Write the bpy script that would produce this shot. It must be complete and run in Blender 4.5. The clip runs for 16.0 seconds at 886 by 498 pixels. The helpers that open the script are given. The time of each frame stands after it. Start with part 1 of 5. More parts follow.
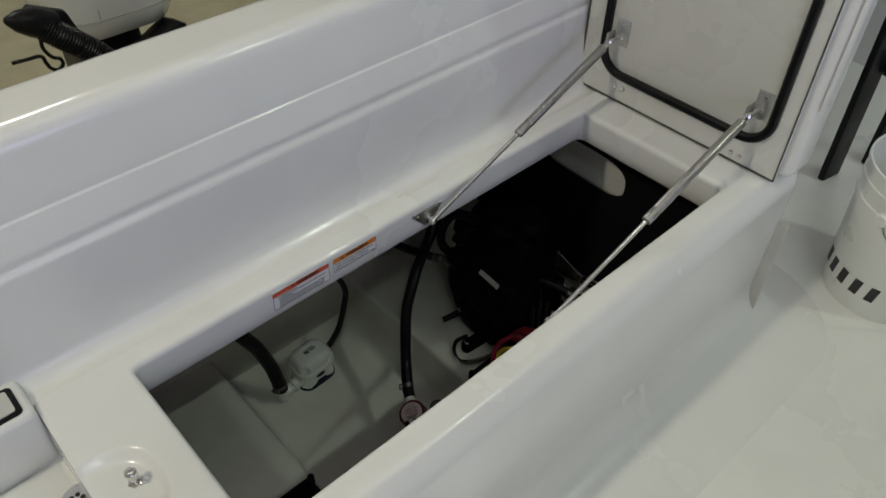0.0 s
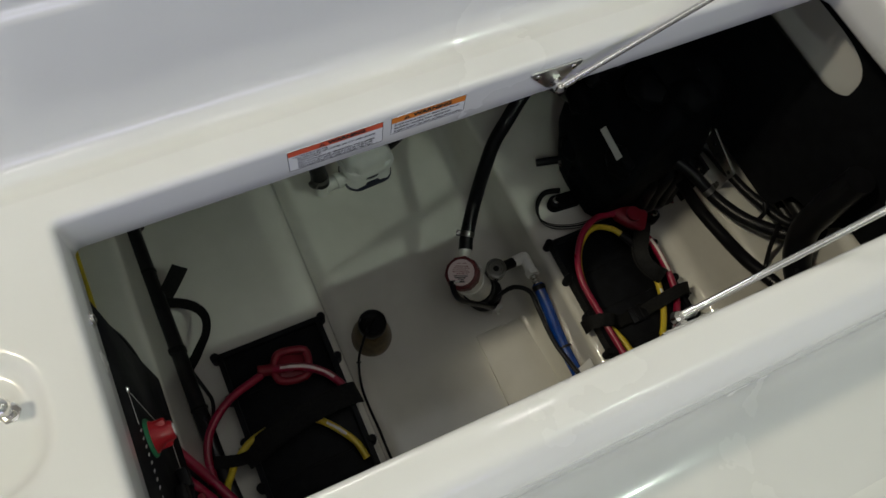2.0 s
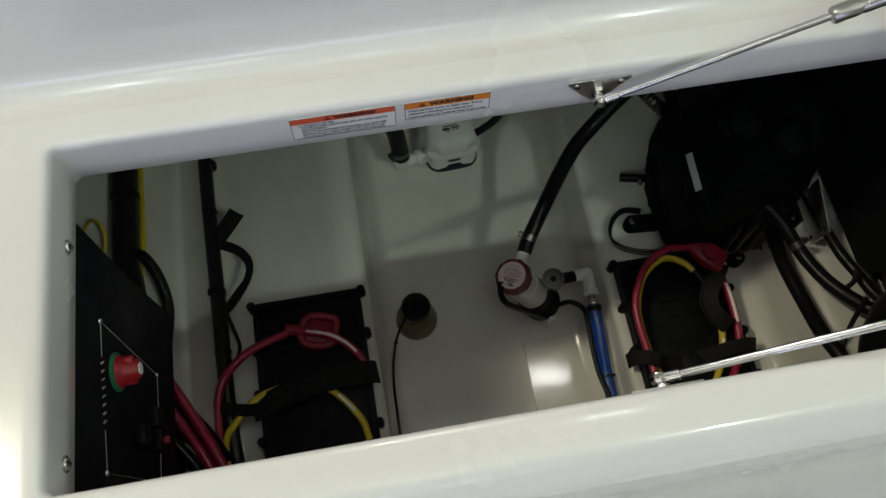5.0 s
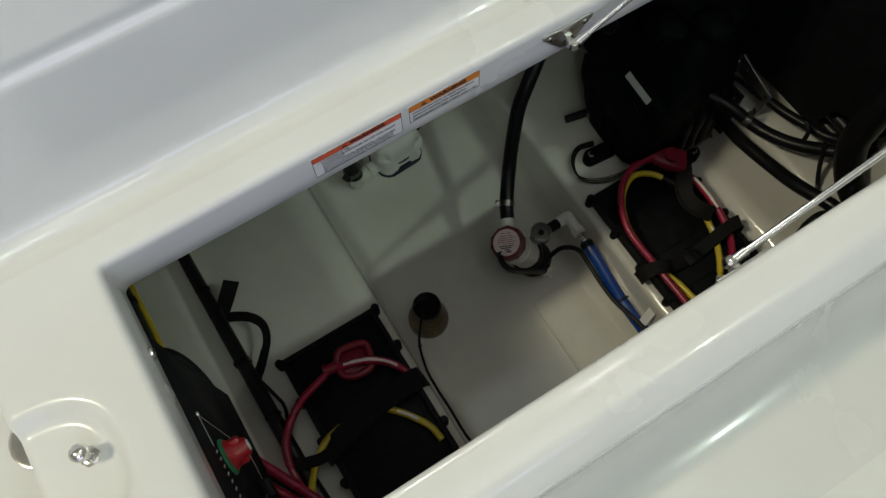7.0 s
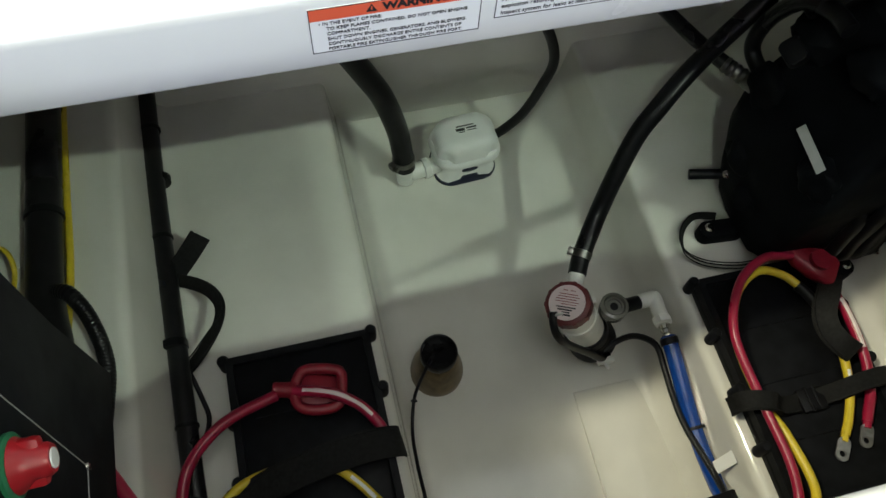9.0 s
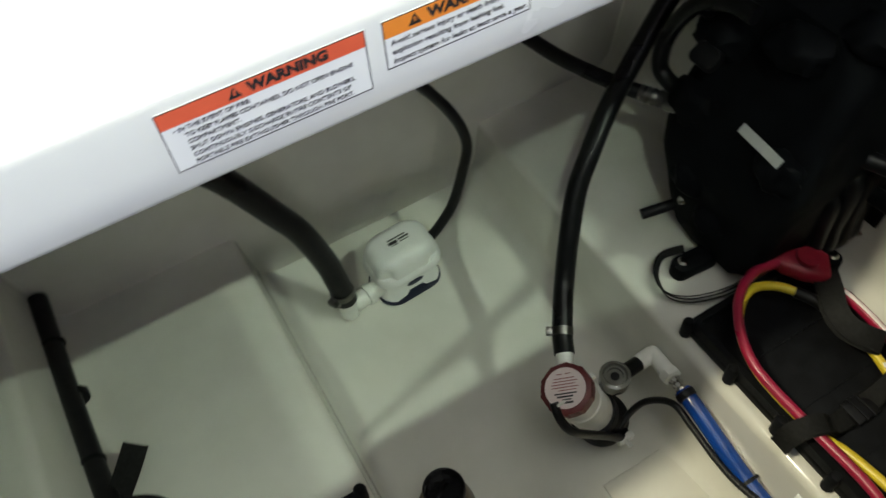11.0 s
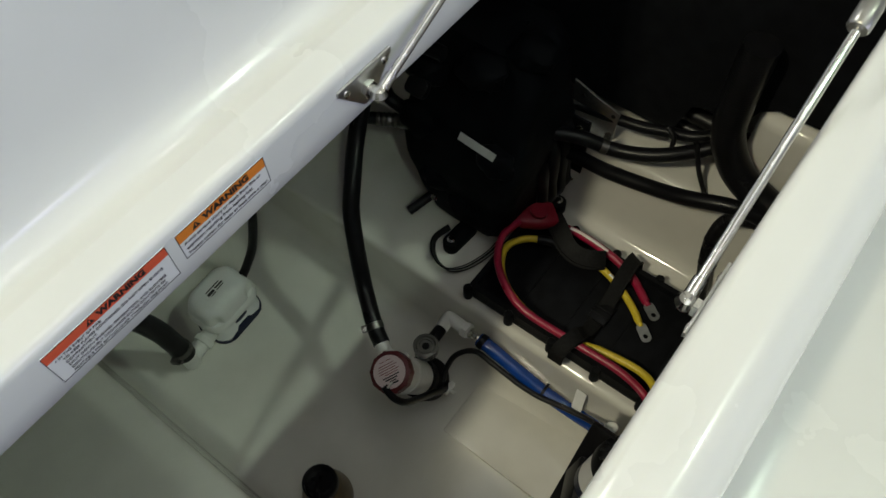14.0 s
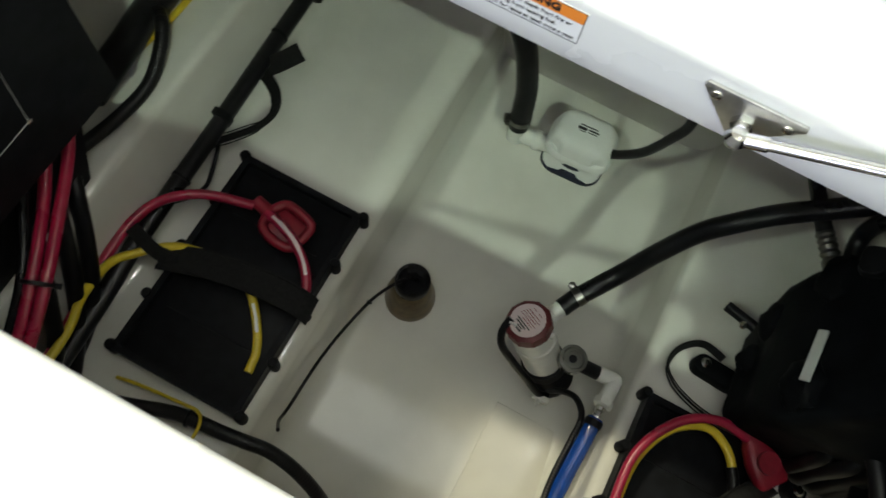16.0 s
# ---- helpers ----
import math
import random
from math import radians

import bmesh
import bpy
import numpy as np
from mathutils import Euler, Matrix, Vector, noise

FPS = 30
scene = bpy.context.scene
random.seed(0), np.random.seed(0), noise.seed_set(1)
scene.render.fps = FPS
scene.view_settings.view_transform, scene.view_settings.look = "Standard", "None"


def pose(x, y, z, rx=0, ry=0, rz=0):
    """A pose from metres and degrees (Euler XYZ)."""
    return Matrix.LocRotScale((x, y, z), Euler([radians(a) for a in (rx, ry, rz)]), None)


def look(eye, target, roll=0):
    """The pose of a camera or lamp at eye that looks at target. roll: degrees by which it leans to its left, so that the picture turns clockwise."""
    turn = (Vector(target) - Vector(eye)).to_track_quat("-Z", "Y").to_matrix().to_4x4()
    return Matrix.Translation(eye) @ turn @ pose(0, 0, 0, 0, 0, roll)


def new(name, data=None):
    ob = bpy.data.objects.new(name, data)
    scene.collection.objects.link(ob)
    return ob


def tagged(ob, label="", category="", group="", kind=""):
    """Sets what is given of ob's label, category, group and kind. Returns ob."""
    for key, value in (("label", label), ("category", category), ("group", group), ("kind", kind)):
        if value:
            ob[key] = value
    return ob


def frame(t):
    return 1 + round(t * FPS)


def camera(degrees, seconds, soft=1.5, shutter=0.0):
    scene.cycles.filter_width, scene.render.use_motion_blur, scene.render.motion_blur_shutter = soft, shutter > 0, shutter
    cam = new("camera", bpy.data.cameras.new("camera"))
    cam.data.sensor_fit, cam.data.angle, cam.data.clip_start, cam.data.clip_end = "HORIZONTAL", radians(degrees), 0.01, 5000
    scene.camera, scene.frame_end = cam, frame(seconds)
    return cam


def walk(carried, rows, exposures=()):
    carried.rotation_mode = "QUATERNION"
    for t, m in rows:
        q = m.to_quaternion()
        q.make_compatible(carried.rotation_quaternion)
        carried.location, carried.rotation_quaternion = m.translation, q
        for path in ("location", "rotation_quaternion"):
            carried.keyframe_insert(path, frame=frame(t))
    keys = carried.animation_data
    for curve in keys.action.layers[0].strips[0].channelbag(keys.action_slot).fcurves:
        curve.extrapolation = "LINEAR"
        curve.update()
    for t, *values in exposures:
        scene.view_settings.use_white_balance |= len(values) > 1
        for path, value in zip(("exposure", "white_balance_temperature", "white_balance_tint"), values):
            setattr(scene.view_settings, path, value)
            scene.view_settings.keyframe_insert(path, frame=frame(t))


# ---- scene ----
cam = camera(60.1, 16.0, shutter=0.2)
PATH = [
    (0, (-0.151, -0.845, 1.012), (0.842, 0.205, -0.357), 1.3),
    (0.5, (-0.057, -0.722, 0.921), (0.841, 0.248, -0.567), 3.0),
    (1, (0.005, -0.619, 0.875), (0.815, 0.263, -0.713), 3.6),
    (1.5, (0.078, -0.499, 0.826), (0.757, 0.227, -0.898), 10.2),
    (2, (0.148, -0.455, 0.802), (0.664, 0.220, -0.999), 13.6),
    (2.5, (0.256, -0.447, 0.794), (0.546, 0.189, -1.072), 11.9),
    (3, (0.318, -0.454, 0.787), (0.495, 0.208, -1.086), 5.9),
    (3.5, (0.322, -0.449, 0.787), (0.480, 0.230, -1.082), 5.3),
    (4, (0.324, -0.457, 0.779), (0.476, 0.267, -1.074), 3.7),
    (4.5, (0.332, -0.468, 0.776), (0.484, 0.280, -1.067), 2.6),
    (4.7, (0.336, -0.471, 0.773), (0.481, 0.277, -1.071), 2.1),
    (7, (0.169, -0.443, 0.805), (0.536, 0.226, -1.043), -3.4),
    (7.5, (0.164, -0.447, 0.722), (0.508, 0.252, -1.117), 1.6),
    (8, (0.198, -0.424, 0.603), (0.496, 0.291, -1.237), 3.1),
    (8.5, (0.218, -0.387, 0.489), (0.519, 0.402, -1.327), 7.6),
    (10.8, (0.257, -0.332, 0.325), (0.662, 0.775, -1.309), -3.2),
    (11, (0.245, -0.318, 0.308), (0.774, 0.759, -1.308), -5.7),
    (11.5, (0.248, -0.254, 0.326), (1.053, 0.595, -1.302), -13.1),
    (12, (0.256, -0.242, 0.331), (1.234, 0.417, -1.283), -15.2),
    (12.5, (0.259, -0.262, 0.352), (1.334, 0.265, -1.247), -12.8),
    (13, (0.264, -0.286, 0.382), (1.314, 0.258, -1.228), -11.3),
    (13.5, (0.250, -0.311, 0.450), (1.192, 0.278, -1.211), -7.7),
    (14, (0.262, -0.368, 0.549), (1.056, 0.298, -1.158), -3.1),
    (14.5, (0.356, -0.337, 0.547), (1.007, 0.314, -1.225), 3.4),
    (15, (0.412, -0.299, 0.516), (0.859, 0.313, -1.334), 14.1),
    (15.5, (0.479, -0.307, 0.495), (0.622, 0.414, -1.366), 21.8),
    (16, (0.506, -0.353, 0.469), (0.332, 0.348, -1.406), 14.7),
]
walk(cam, [(t, look(eye, target, roll)) for t, eye, target, roll in PATH],
     exposures=[(0.0, -1.9, 6450, 14), (1.0, -1.85, 6450, 14), (2.0, -1.55, 6450, 14), (3.0, -1.42, 6450, 13), (7.0, -1.5, 6450, 10), (8.0, -1.3, 6400, 9.5), (8.7, -0.36, 6400, 7), (11.0, -0.1, 6600, 6.5), (11.5, -0.32, 6550, 6.2), (12.0, -0.75, 6500, 6), (12.5, -0.52, 6450, 5.5), (13.0, -0.58, 6450, 5.5), (13.5, -0.75, 6450, 6.5), (14.0, -1.15, 6450, 8.5), (14.5, -1.38, 6600, 8), (15.0, -0.9, 6650, 7.5), (15.5, -0.6, 6550, 7), (16.0, -0.16, 6550, 6.5)])


# ---- world, lamps, added fill ----
world = bpy.data.worlds.new("world")
scene.world = world
world.use_nodes = True
world.node_tree.nodes["Background"].inputs[0].default_value = (0.75, 0.82, 1.0, 1)
world.node_tree.nodes["Background"].inputs[1].default_value = 0.05


def area_lamp(name, where, target, sx, sy, watts, colour):
    data = bpy.data.lights.new(name, "AREA")
    data.shape, data.size, data.size_y, data.energy, data.color = "RECTANGLE", sx, sy, watts, colour
    ob = new(name, data)
    ob.matrix_world = look(where, target)
    return ob


CEIL = 4.2
GREENISH, WARM, PLAIN = (0.82, 1.0, 0.80), (1.0, 0.93, 0.68), (0.98, 1.0, 0.93)
# The entries at y -1.95 and -0.95 are soft fill added to brighten the sump.
LAMPS_AND_FILL = [(1.53, 0.45, 14, 0.34, 0.20, PLAIN), (-1.3, -2.7, 62, 0.15, 0.12, GREENISH), (2.4, -2.7, 104, 0.10, 0.08, GREENISH), (0.4, -1.95, 10, 0.34, 0.20, PLAIN), (0.45, -0.95, 30, 2.8, 1.30, PLAIN),
         (-2.25, 0.39, 90, 0.40, 0.30, WARM), (-2.55, 0.39, 185, 0.20, 0.16, WARM), (-1.0, -5.0, 60, 1.2, 0.34, PLAIN), (0.6, 4.4, 260, 1.2, 0.34, PLAIN), (5.0, 1.0, 50, 1.2, 0.34, PLAIN)]
for lx, ly, lw, sx, sy, hue in LAMPS_AND_FILL:
    area_lamp("lamp_and_fill_light", (lx, ly, CEIL - 0.22), (lx, ly, 0), sx, sy, lw, hue)
area_lamp("door_daylight", (-1.0, -6.9, 1.2), (0.5, 0, 0.2), 6.0, 2.2, 440, (0.60, 0.615, 1.0))


# ---- materials ----
def material(name, colour, rough=0.5, metal=0.0, coat=0.0, vary=0.06, scale=40.0, bump=0.0, bump_scale=300.0,
             stain=0.0, stain_scale=6.0, spec=0.5, wave=0.0, wave_scale=5.0):
    """A procedural surface: grain and stains at two scales, uneven gloss, fine relief and a broad waviness."""
    m = bpy.data.materials.new(name)
    m.use_nodes = True
    nt = m.node_tree
    b = nt.nodes["Principled BSDF"]
    b.inputs["Metallic"].default_value = metal
    b.inputs["Specular IOR Level"].default_value = spec
    b.inputs["Coat Weight"].default_value = coat
    b.inputs["Coat Roughness"].default_value = 0.06
    co = nt.nodes.new("ShaderNodeTexCoord")

    def tex(s, detail=4.0):
        n = nt.nodes.new("ShaderNodeTexNoise")
        n.inputs["Scale"].default_value, n.inputs["Detail"].default_value = s, detail
        nt.links.new(co.outputs["Object"], n.inputs["Vector"])
        return n.outputs["Fac"]

    def ramp(fac, a, c, lo=0.35, hi=0.65):
        r = nt.nodes.new("ShaderNodeMapRange")
        r.inputs[1].default_value, r.inputs[2].default_value = lo, hi
        r.inputs[3].default_value, r.inputs[4].default_value = a, c
        nt.links.new(fac, r.inputs[0])
        return r.outputs[0]

    grain = tex(scale)
    mix = nt.nodes.new("ShaderNodeMix")
    mix.data_type = "RGBA"
    c = colour
    mix.inputs[6].default_value = (*[v * (1 - vary) for v in c], 1)
    mix.inputs[7].default_value = (*[min(1, v * (1 + vary)) for v in c], 1)
    nt.links.new(ramp(grain, 0, 1), mix.inputs[0])
    out = mix.outputs[2]
    big = tex(stain_scale, 6.0)
    if stain:
        mx = nt.nodes.new("ShaderNodeMix")
        mx.data_type, mx.blend_type = "RGBA", "MULTIPLY"
        mx.inputs[7].default_value = (0.60, 0.52, 0.38, 1)
        nt.links.new(ramp(big, 0, stain, 0.5, 0.8), mx.inputs[0])
        nt.links.new(out, mx.inputs[6])
        out = mx.outputs[2]
    nt.links.new(out, b.inputs["Base Color"])
    nt.links.new(ramp(big, max(0.02, rough * 0.8), min(1, rough * 1.25)), b.inputs["Roughness"])
    last = None
    for amount, s in ((bump, bump_scale), (wave, wave_scale)):
        if amount:
            n = nt.nodes.new("ShaderNodeBump")
            n.inputs["Strength"].default_value, n.inputs["Distance"].default_value = 1.0, amount
            nt.links.new(tex(s, 2.0), n.inputs["Height"])
            if last:
                nt.links.new(last, n.inputs["Normal"])
            last = n.outputs["Normal"]
    if last:
        nt.links.new(last, b.inputs["Normal"])
    return m


M = dict(
    gelcoat=material("white_gelcoat", (0.755, 0.755, 0.74), 0.22, coat=0.5, vary=0.012, scale=9, stain=0.05, stain_scale=3, wave=0.0006, wave_scale=7),
    bilge=material("bilge_gelcoat", (0.68, 0.665, 0.61), 0.075, coat=0.25, spec=0.4, vary=0.03, scale=14, stain=0.16, stain_scale=5, wave=0.0003, wave_scale=8, bump=0.00006, bump_scale=160),
    nonskid=material("cockpit_floor_gelcoat", (0.77, 0.77, 0.745), 0.30, vary=0.015, scale=12, stain=0.07, stain_scale=2.5, bump=0.00015, bump_scale=420),
    lid=material("lid_inner_gelcoat", (0.70, 0.70, 0.66), 0.28, coat=0.3, vary=0.015, scale=10, stain=0.05, wave=0.0006, wave_scale=9),
    black=material("black_plastic", (0.006, 0.006, 0.007), 0.40, spec=0.18, vary=0.25, scale=60, bump=0.0001, bump_scale=700),
    tray=material("black_textured_plastic", (0.007, 0.0075, 0.009), 0.5, vary=0.3, scale=50, bump=0.0002, bump_scale=900, stain=0.2, spec=0.10),
    board=material("black_starboard", (0.007, 0.0075, 0.009), 0.6, vary=0.2, scale=40, bump=0.0002, bump_scale=500, spec=0.08),
    panel=material("black_panel", (0.007, 0.0075, 0.0095), 0.6, vary=0.2, scale=60, bump=0.0001, bump_scale=900, spec=0.10),
    cloth=material("black_cover", (0.0035, 0.004, 0.005), 0.6, vary=0.35, scale=30, bump=0.0016, bump_scale=26, spec=0.06),
    strap=material("black_webbing", (0.010, 0.010, 0.010), 0.75, vary=0.3, scale=200, bump=0.0004, bump_scale=900, spec=0.18),
    rubber=material("black_rubber_hose", (0.006, 0.006, 0.007), 0.30, spec=0.22, vary=0.25, scale=50, bump=0.0001, bump_scale=300),
    loom=material("black_loom", (0.008, 0.008, 0.009), 0.33, spec=0.32, vary=0.2, scale=60),
    red=material("red_cable", (0.31, 0.009, 0.042), 0.32, vary=0.08, scale=60, stain=0.1),
    redboot=material("red_rubber_boot", (0.22, 0.006, 0.020), 0.5, vary=0.1, scale=60),
    redpaint=material("red_knob_plastic", (0.36, 0.009, 0.016), 0.35, vary=0.05),
    yellow=material("yellow_cable", (0.66, 0.50, 0.03), 0.34, vary=0.08, scale=60, stain=0.1),
    blue=material("blue_hose", (0.003, 0.045, 0.26), 0.20, coat=0.1, vary=0.1, scale=50),
    chrome=material("polished_stainless", (0.72, 0.71, 0.68), 0.16, metal=1.0, vary=0.05, scale=120, bump=0.00003, bump_scale=900),
    brushed=material("brushed_aluminium", (0.60, 0.60, 0.58), 0.32, metal=1.0, vary=0.08, scale=120),
    grey=material("grey_strut_tube", (0.36, 0.355, 0.33), 0.30, metal=0.9, vary=0.06, scale=80),
    clamp=material("hose_clamp_steel", (0.15, 0.145, 0.135), 0.30, metal=0.95, vary=0.15, scale=120),
    bronze=material("tarnished_bronze", (0.16, 0.12, 0.065), 0.38, metal=0.8, vary=0.3, scale=60, stain=0.5, stain_scale=30),
    white=material("white_plastic", (0.74, 0.74, 0.70), 0.35, vary=0.03, scale=60, stain=0.12, stain_scale=40),
    pumpwhite=material("white_pump_plastic", (0.78, 0.78, 0.76), 0.38, vary=0.02, scale=60, stain=0.05, stain_scale=30),
    pumpblue=material("dark_blue_plastic", (0.005, 0.008, 0.028), 0.4, vary=0.1),
    maroon=material("maroon_plastic", (0.115, 0.015, 0.017), 0.42, vary=0.1, scale=80),
    clear=material("smoky_plastic", (0.16, 0.16, 0.14), 0.2, vary=0.1, coat=0.5),
    paper=material("label_white", (0.78, 0.78, 0.78), 0.4, vary=0.01),
    silver=material("silver_label", (0.42, 0.42, 0.41), 0.4, vary=0.04),
    orange=material("label_orange", (0.78, 0.24, 0.03), 0.45, vary=0.03),
    vermilion=material("label_vermilion", (0.70, 0.105, 0.045), 0.45, vary=0.03),
    printing=material("dark_grey_printing", (0.05, 0.047, 0.05), 0.5, vary=0.05),
    seam=material("dark_grey_seam", (0.07, 0.07, 0.065), 0.6, vary=0.1),
    ink=material("ink", (0.015, 0.013, 0.014), 0.5, vary=0.05),
    pink=material("label_pink", (0.74, 0.63, 0.62), 0.45, vary=0.03),
    green=material("green_dial_ring", (0.02, 0.16, 0.07), 0.5, vary=0.05),
    concrete=material("warehouse_floor", (0.46, 0.42, 0.27), 0.35, vary=0.08, scale=6, stain=0.3, stain_scale=2, bump=0.0003, bump_scale=60),
    ceiling=material("white_ceiling_sheet", (0.82, 0.82, 0.81), 0.8, vary=0.02, scale=3),
    wallpaint=material("warehouse_wall", (0.62, 0.63, 0.64), 0.7, vary=0.03, scale=3),
    cowl=material("outboard_cowl_paint", (0.72, 0.73, 0.74), 0.22, coat=0.6, vary=0.01, scale=6),
    bucket=material("white_bucket_plastic", (0.78, 0.79, 0.77), 0.33, vary=0.015, scale=12),
    foil=material("grey_plastic_pad", (0.5, 0.5, 0.48), 0.4, vary=0.05),
)


# ---- mesh tools ----
def part(name, bm, mat, parent=None, label="", smooth=True):
    """Links a bmesh as one mesh object, under a thing or a part."""
    me = bpy.data.meshes.new(name)
    bmesh.ops.recalc_face_normals(bm, faces=bm.faces)
    bm.to_mesh(me)
    bm.free()
    for p in me.polygons:
        p.use_smooth = smooth
    me.materials.append(M[mat] if isinstance(mat, str) else mat)
    if smooth:
        me.set_sharp_from_angle(angle=radians(40))
    ob = new(name, me)
    if parent:
        ob.parent = parent
    if label:
        ob["label"] = label
    return ob


def thing(name, label, category, group="", kind=""):
    return tagged(new(name), label, category, group, kind)


def box(x0, x1, y0, y1, z0, z1, bevel=0.0, seg=2, m=None):
    bm = bmesh.new()
    bmesh.ops.create_cube(bm, size=1)
    bmesh.ops.scale(bm, vec=(x1 - x0, y1 - y0, z1 - z0), verts=bm.verts)
    bmesh.ops.translate(bm, vec=((x0 + x1) / 2, (y0 + y1) / 2, (z0 + z1) / 2), verts=bm.verts)
    if bevel:
        bmesh.ops.bevel(bm, geom=bm.edges[:], offset=bevel, segments=seg, profile=0.5, affect="EDGES")
    if m is not None:
        bmesh.ops.transform(bm, matrix=m, verts=bm.verts)
    return bm


def frame_of(a, b):
    """A pose with its origin at a and its z axis towards b."""
    d = (Vector(b) - Vector(a)).normalized()
    return Matrix.Translation(a) @ d.to_track_quat("Z", "Y").to_matrix().to_4x4()


def lathe(profile, m=None, n=32):
    """A body turned about z from (radius, height) pairs."""
    bm = bmesh.new()
    rings = []
    for r, z in profile:
        if r < 1e-6:
            rings.append([bm.verts.new((0, 0, z))])
        else:
            rings.append([bm.verts.new((r * math.cos(2 * math.pi * k / n), r * math.sin(2 * math.pi * k / n), z)) for k in range(n)])
    for a, b in zip(rings, rings[1:]):
        for k in range(n):
            j = (k + 1) % n
            if len(a) == 1 and len(b) == 1:
                continue
            if len(a) == 1:
                bm.faces.new((a[0], b[j], b[k]))
            elif len(b) == 1:
                bm.faces.new((a[k], a[j], b[0]))
            else:
                bm.faces.new((a[k], a[j], b[j], b[k]))
    for r in (rings[0], rings[-1]):
        if len(r) > 1:
            bm.faces.new(r)
    if m is not None:
        bmesh.ops.transform(bm, matrix=m, verts=bm.verts)
    return bm


def rod(a, b, r, n=16, bevel=0.0):
    h = (Vector(b) - Vector(a)).length
    c = min(bevel, h / 3, r / 2)
    prof = [(0, 0), (r - c, 0), (r, c), (r, h - c), (r - c, h), (0, h)] if c else [(0, 0), (r, 0), (r, h), (0, h)]
    return lathe(prof, frame_of(a, b), n)


def spline(pts, step=0.006):
    """A smooth line through the points."""
    p = [Vector(q) for q in pts]
    p = [2 * p[0] - p[1]] + p + [2 * p[-1] - p[-2]]
    out = []
    for i in range(1, len(p) - 2):
        n = max(2, int((p[i + 1] - p[i]).length / step))
        for k in range(n):
            t = k / n
            out.append(0.5 * (2 * p[i] + (p[i + 1] - p[i - 1]) * t + (2 * p[i - 1] - 5 * p[i] + 4 * p[i + 1] - p[i + 2]) * t * t
                              + (3 * p[i] - p[i - 1] - 3 * p[i + 1] + p[i + 2]) * t ** 3))
    out.append(p[-2])
    return out


def sweep(line, section, twist=None):
    """A tube along a line; section(i, along) gives the outline's (u, v) pairs. twist: the direction of u at the start."""
    bm = bmesh.new()
    t = (line[1] - line[0]).normalized()
    u = Vector(twist) if twist else t.orthogonal()
    rings, run = [], 0.0
    for i, p in enumerate(line):
        q = (line[min(i + 1, len(line) - 1)] - line[max(i - 1, 0)]).normalized()
        u = (u - q * u.dot(q)).normalized()
        v = q.cross(u)
        rings.append([bm.verts.new(p + u * a + v * b) for a, b in section(i, run)])
        if i + 1 < len(line):
            run += (line[i + 1] - p).length
    n = len(rings[0])
    for a, b in zip(rings, rings[1:]):
        for k in range(n):
            bm.faces.new((a[k], a[(k + 1) % n], b[(k + 1) % n], b[k]))
    bm.faces.new(rings[0][::-1])
    bm.faces.new(rings[-1])
    return bm


def circle(r, n=12):
    return [(r * math.cos(2 * math.pi * k / n), r * math.sin(2 * math.pi * k / n)) for k in range(n)]


def tube(pts, r, n=14, step=0.006):
    c = circle(r, n)
    return sweep(spline(pts, step), lambda i, s: c)


def ribbed(pts, r, pitch=0.006, depth=0.0016, n=14):
    c = circle(1.0, n)

    def section(i, s):
        w = r - depth * (0.5 + 0.5 * math.cos(2 * math.pi * s / pitch))
        return [(a * w, b * w) for a, b in c]
    return sweep(spline(pts, pitch / 4), section)


def band(pts, width, thick=0.0022, across=(0, 0, 1), step=0.006):
    """A flat strap along the points; across: its width's direction at the start."""
    s = [(width / 2, thick / 2), (-width / 2, thick / 2), (-width / 2, -thick / 2), (width / 2, -thick / 2)]
    return sweep(spline(pts, step), lambda i, run: s, across)


def rounded(points, radius, seg=5):
    """An open polyline with its inner corners rounded. radius: one for all, or a list."""
    p = [Vector(q).to_3d() for q in points]
    out = [p[0]]
    for i in range(1, len(p) - 1):
        r = radius[i] if isinstance(radius, (list, tuple)) else radius
        a, b = (p[i - 1] - p[i]), (p[i + 1] - p[i])
        k = min(r, a.length * 0.48, b.length * 0.48)
        s, e = p[i] + a.normalized() * k, p[i] + b.normalized() * k
        if a.length > 2 * k + 0.012:      # keeps the flat beside the fillet flat
            out.append(s + a.normalized() * 0.004)
        for j in range(seg + 1):
            t = j / seg
            out.append(s * (1 - t) ** 2 + p[i] * 2 * t * (1 - t) + e * t * t)
        if b.length > 2 * k + 0.012:
            out.append(e + b.normalized() * 0.004)
    out.append(p[-1])
    return out


def extrude_line(profile, axis, a, b, n=1):
    """A sheet: the profile's (u, v) pairs carried along x or y from a to b."""
    bm = bmesh.new()
    rows = []
    for k in range(n + 1):
        w = a + (b - a) * k / n
        rows.append([bm.verts.new((w, q[0], q[1]) if axis == "x" else (q[0], w, q[1])) for q in profile])
    for r, s in zip(rows, rows[1:]):
        for i in range(len(profile) - 1):
            bm.faces.new((r[i], r[i + 1], s[i + 1], s[i]))
    return bm


def prism(outline, m, depth, bevel=0.0):
    """A flat plate: the outline's (u, v) pairs in the pose m, from its plane to depth behind it."""
    bm = bmesh.new()
    f = bm.faces.new([bm.verts.new((u, v, 0)) for u, v in outline])
    g = bmesh.ops.extrude_face_region(bm, geom=[f])
    bmesh.ops.translate(bm, vec=(0, 0, -depth), verts=[v for v in g["geom"] if isinstance(v, bmesh.types.BMVert)])
    if bevel:
        bmesh.ops.bevel(bm, geom=bm.edges[:], offset=bevel, segments=2, profile=0.5, affect="EDGES")
    bmesh.ops.transform(bm, matrix=m, verts=bm.verts)
    return bm


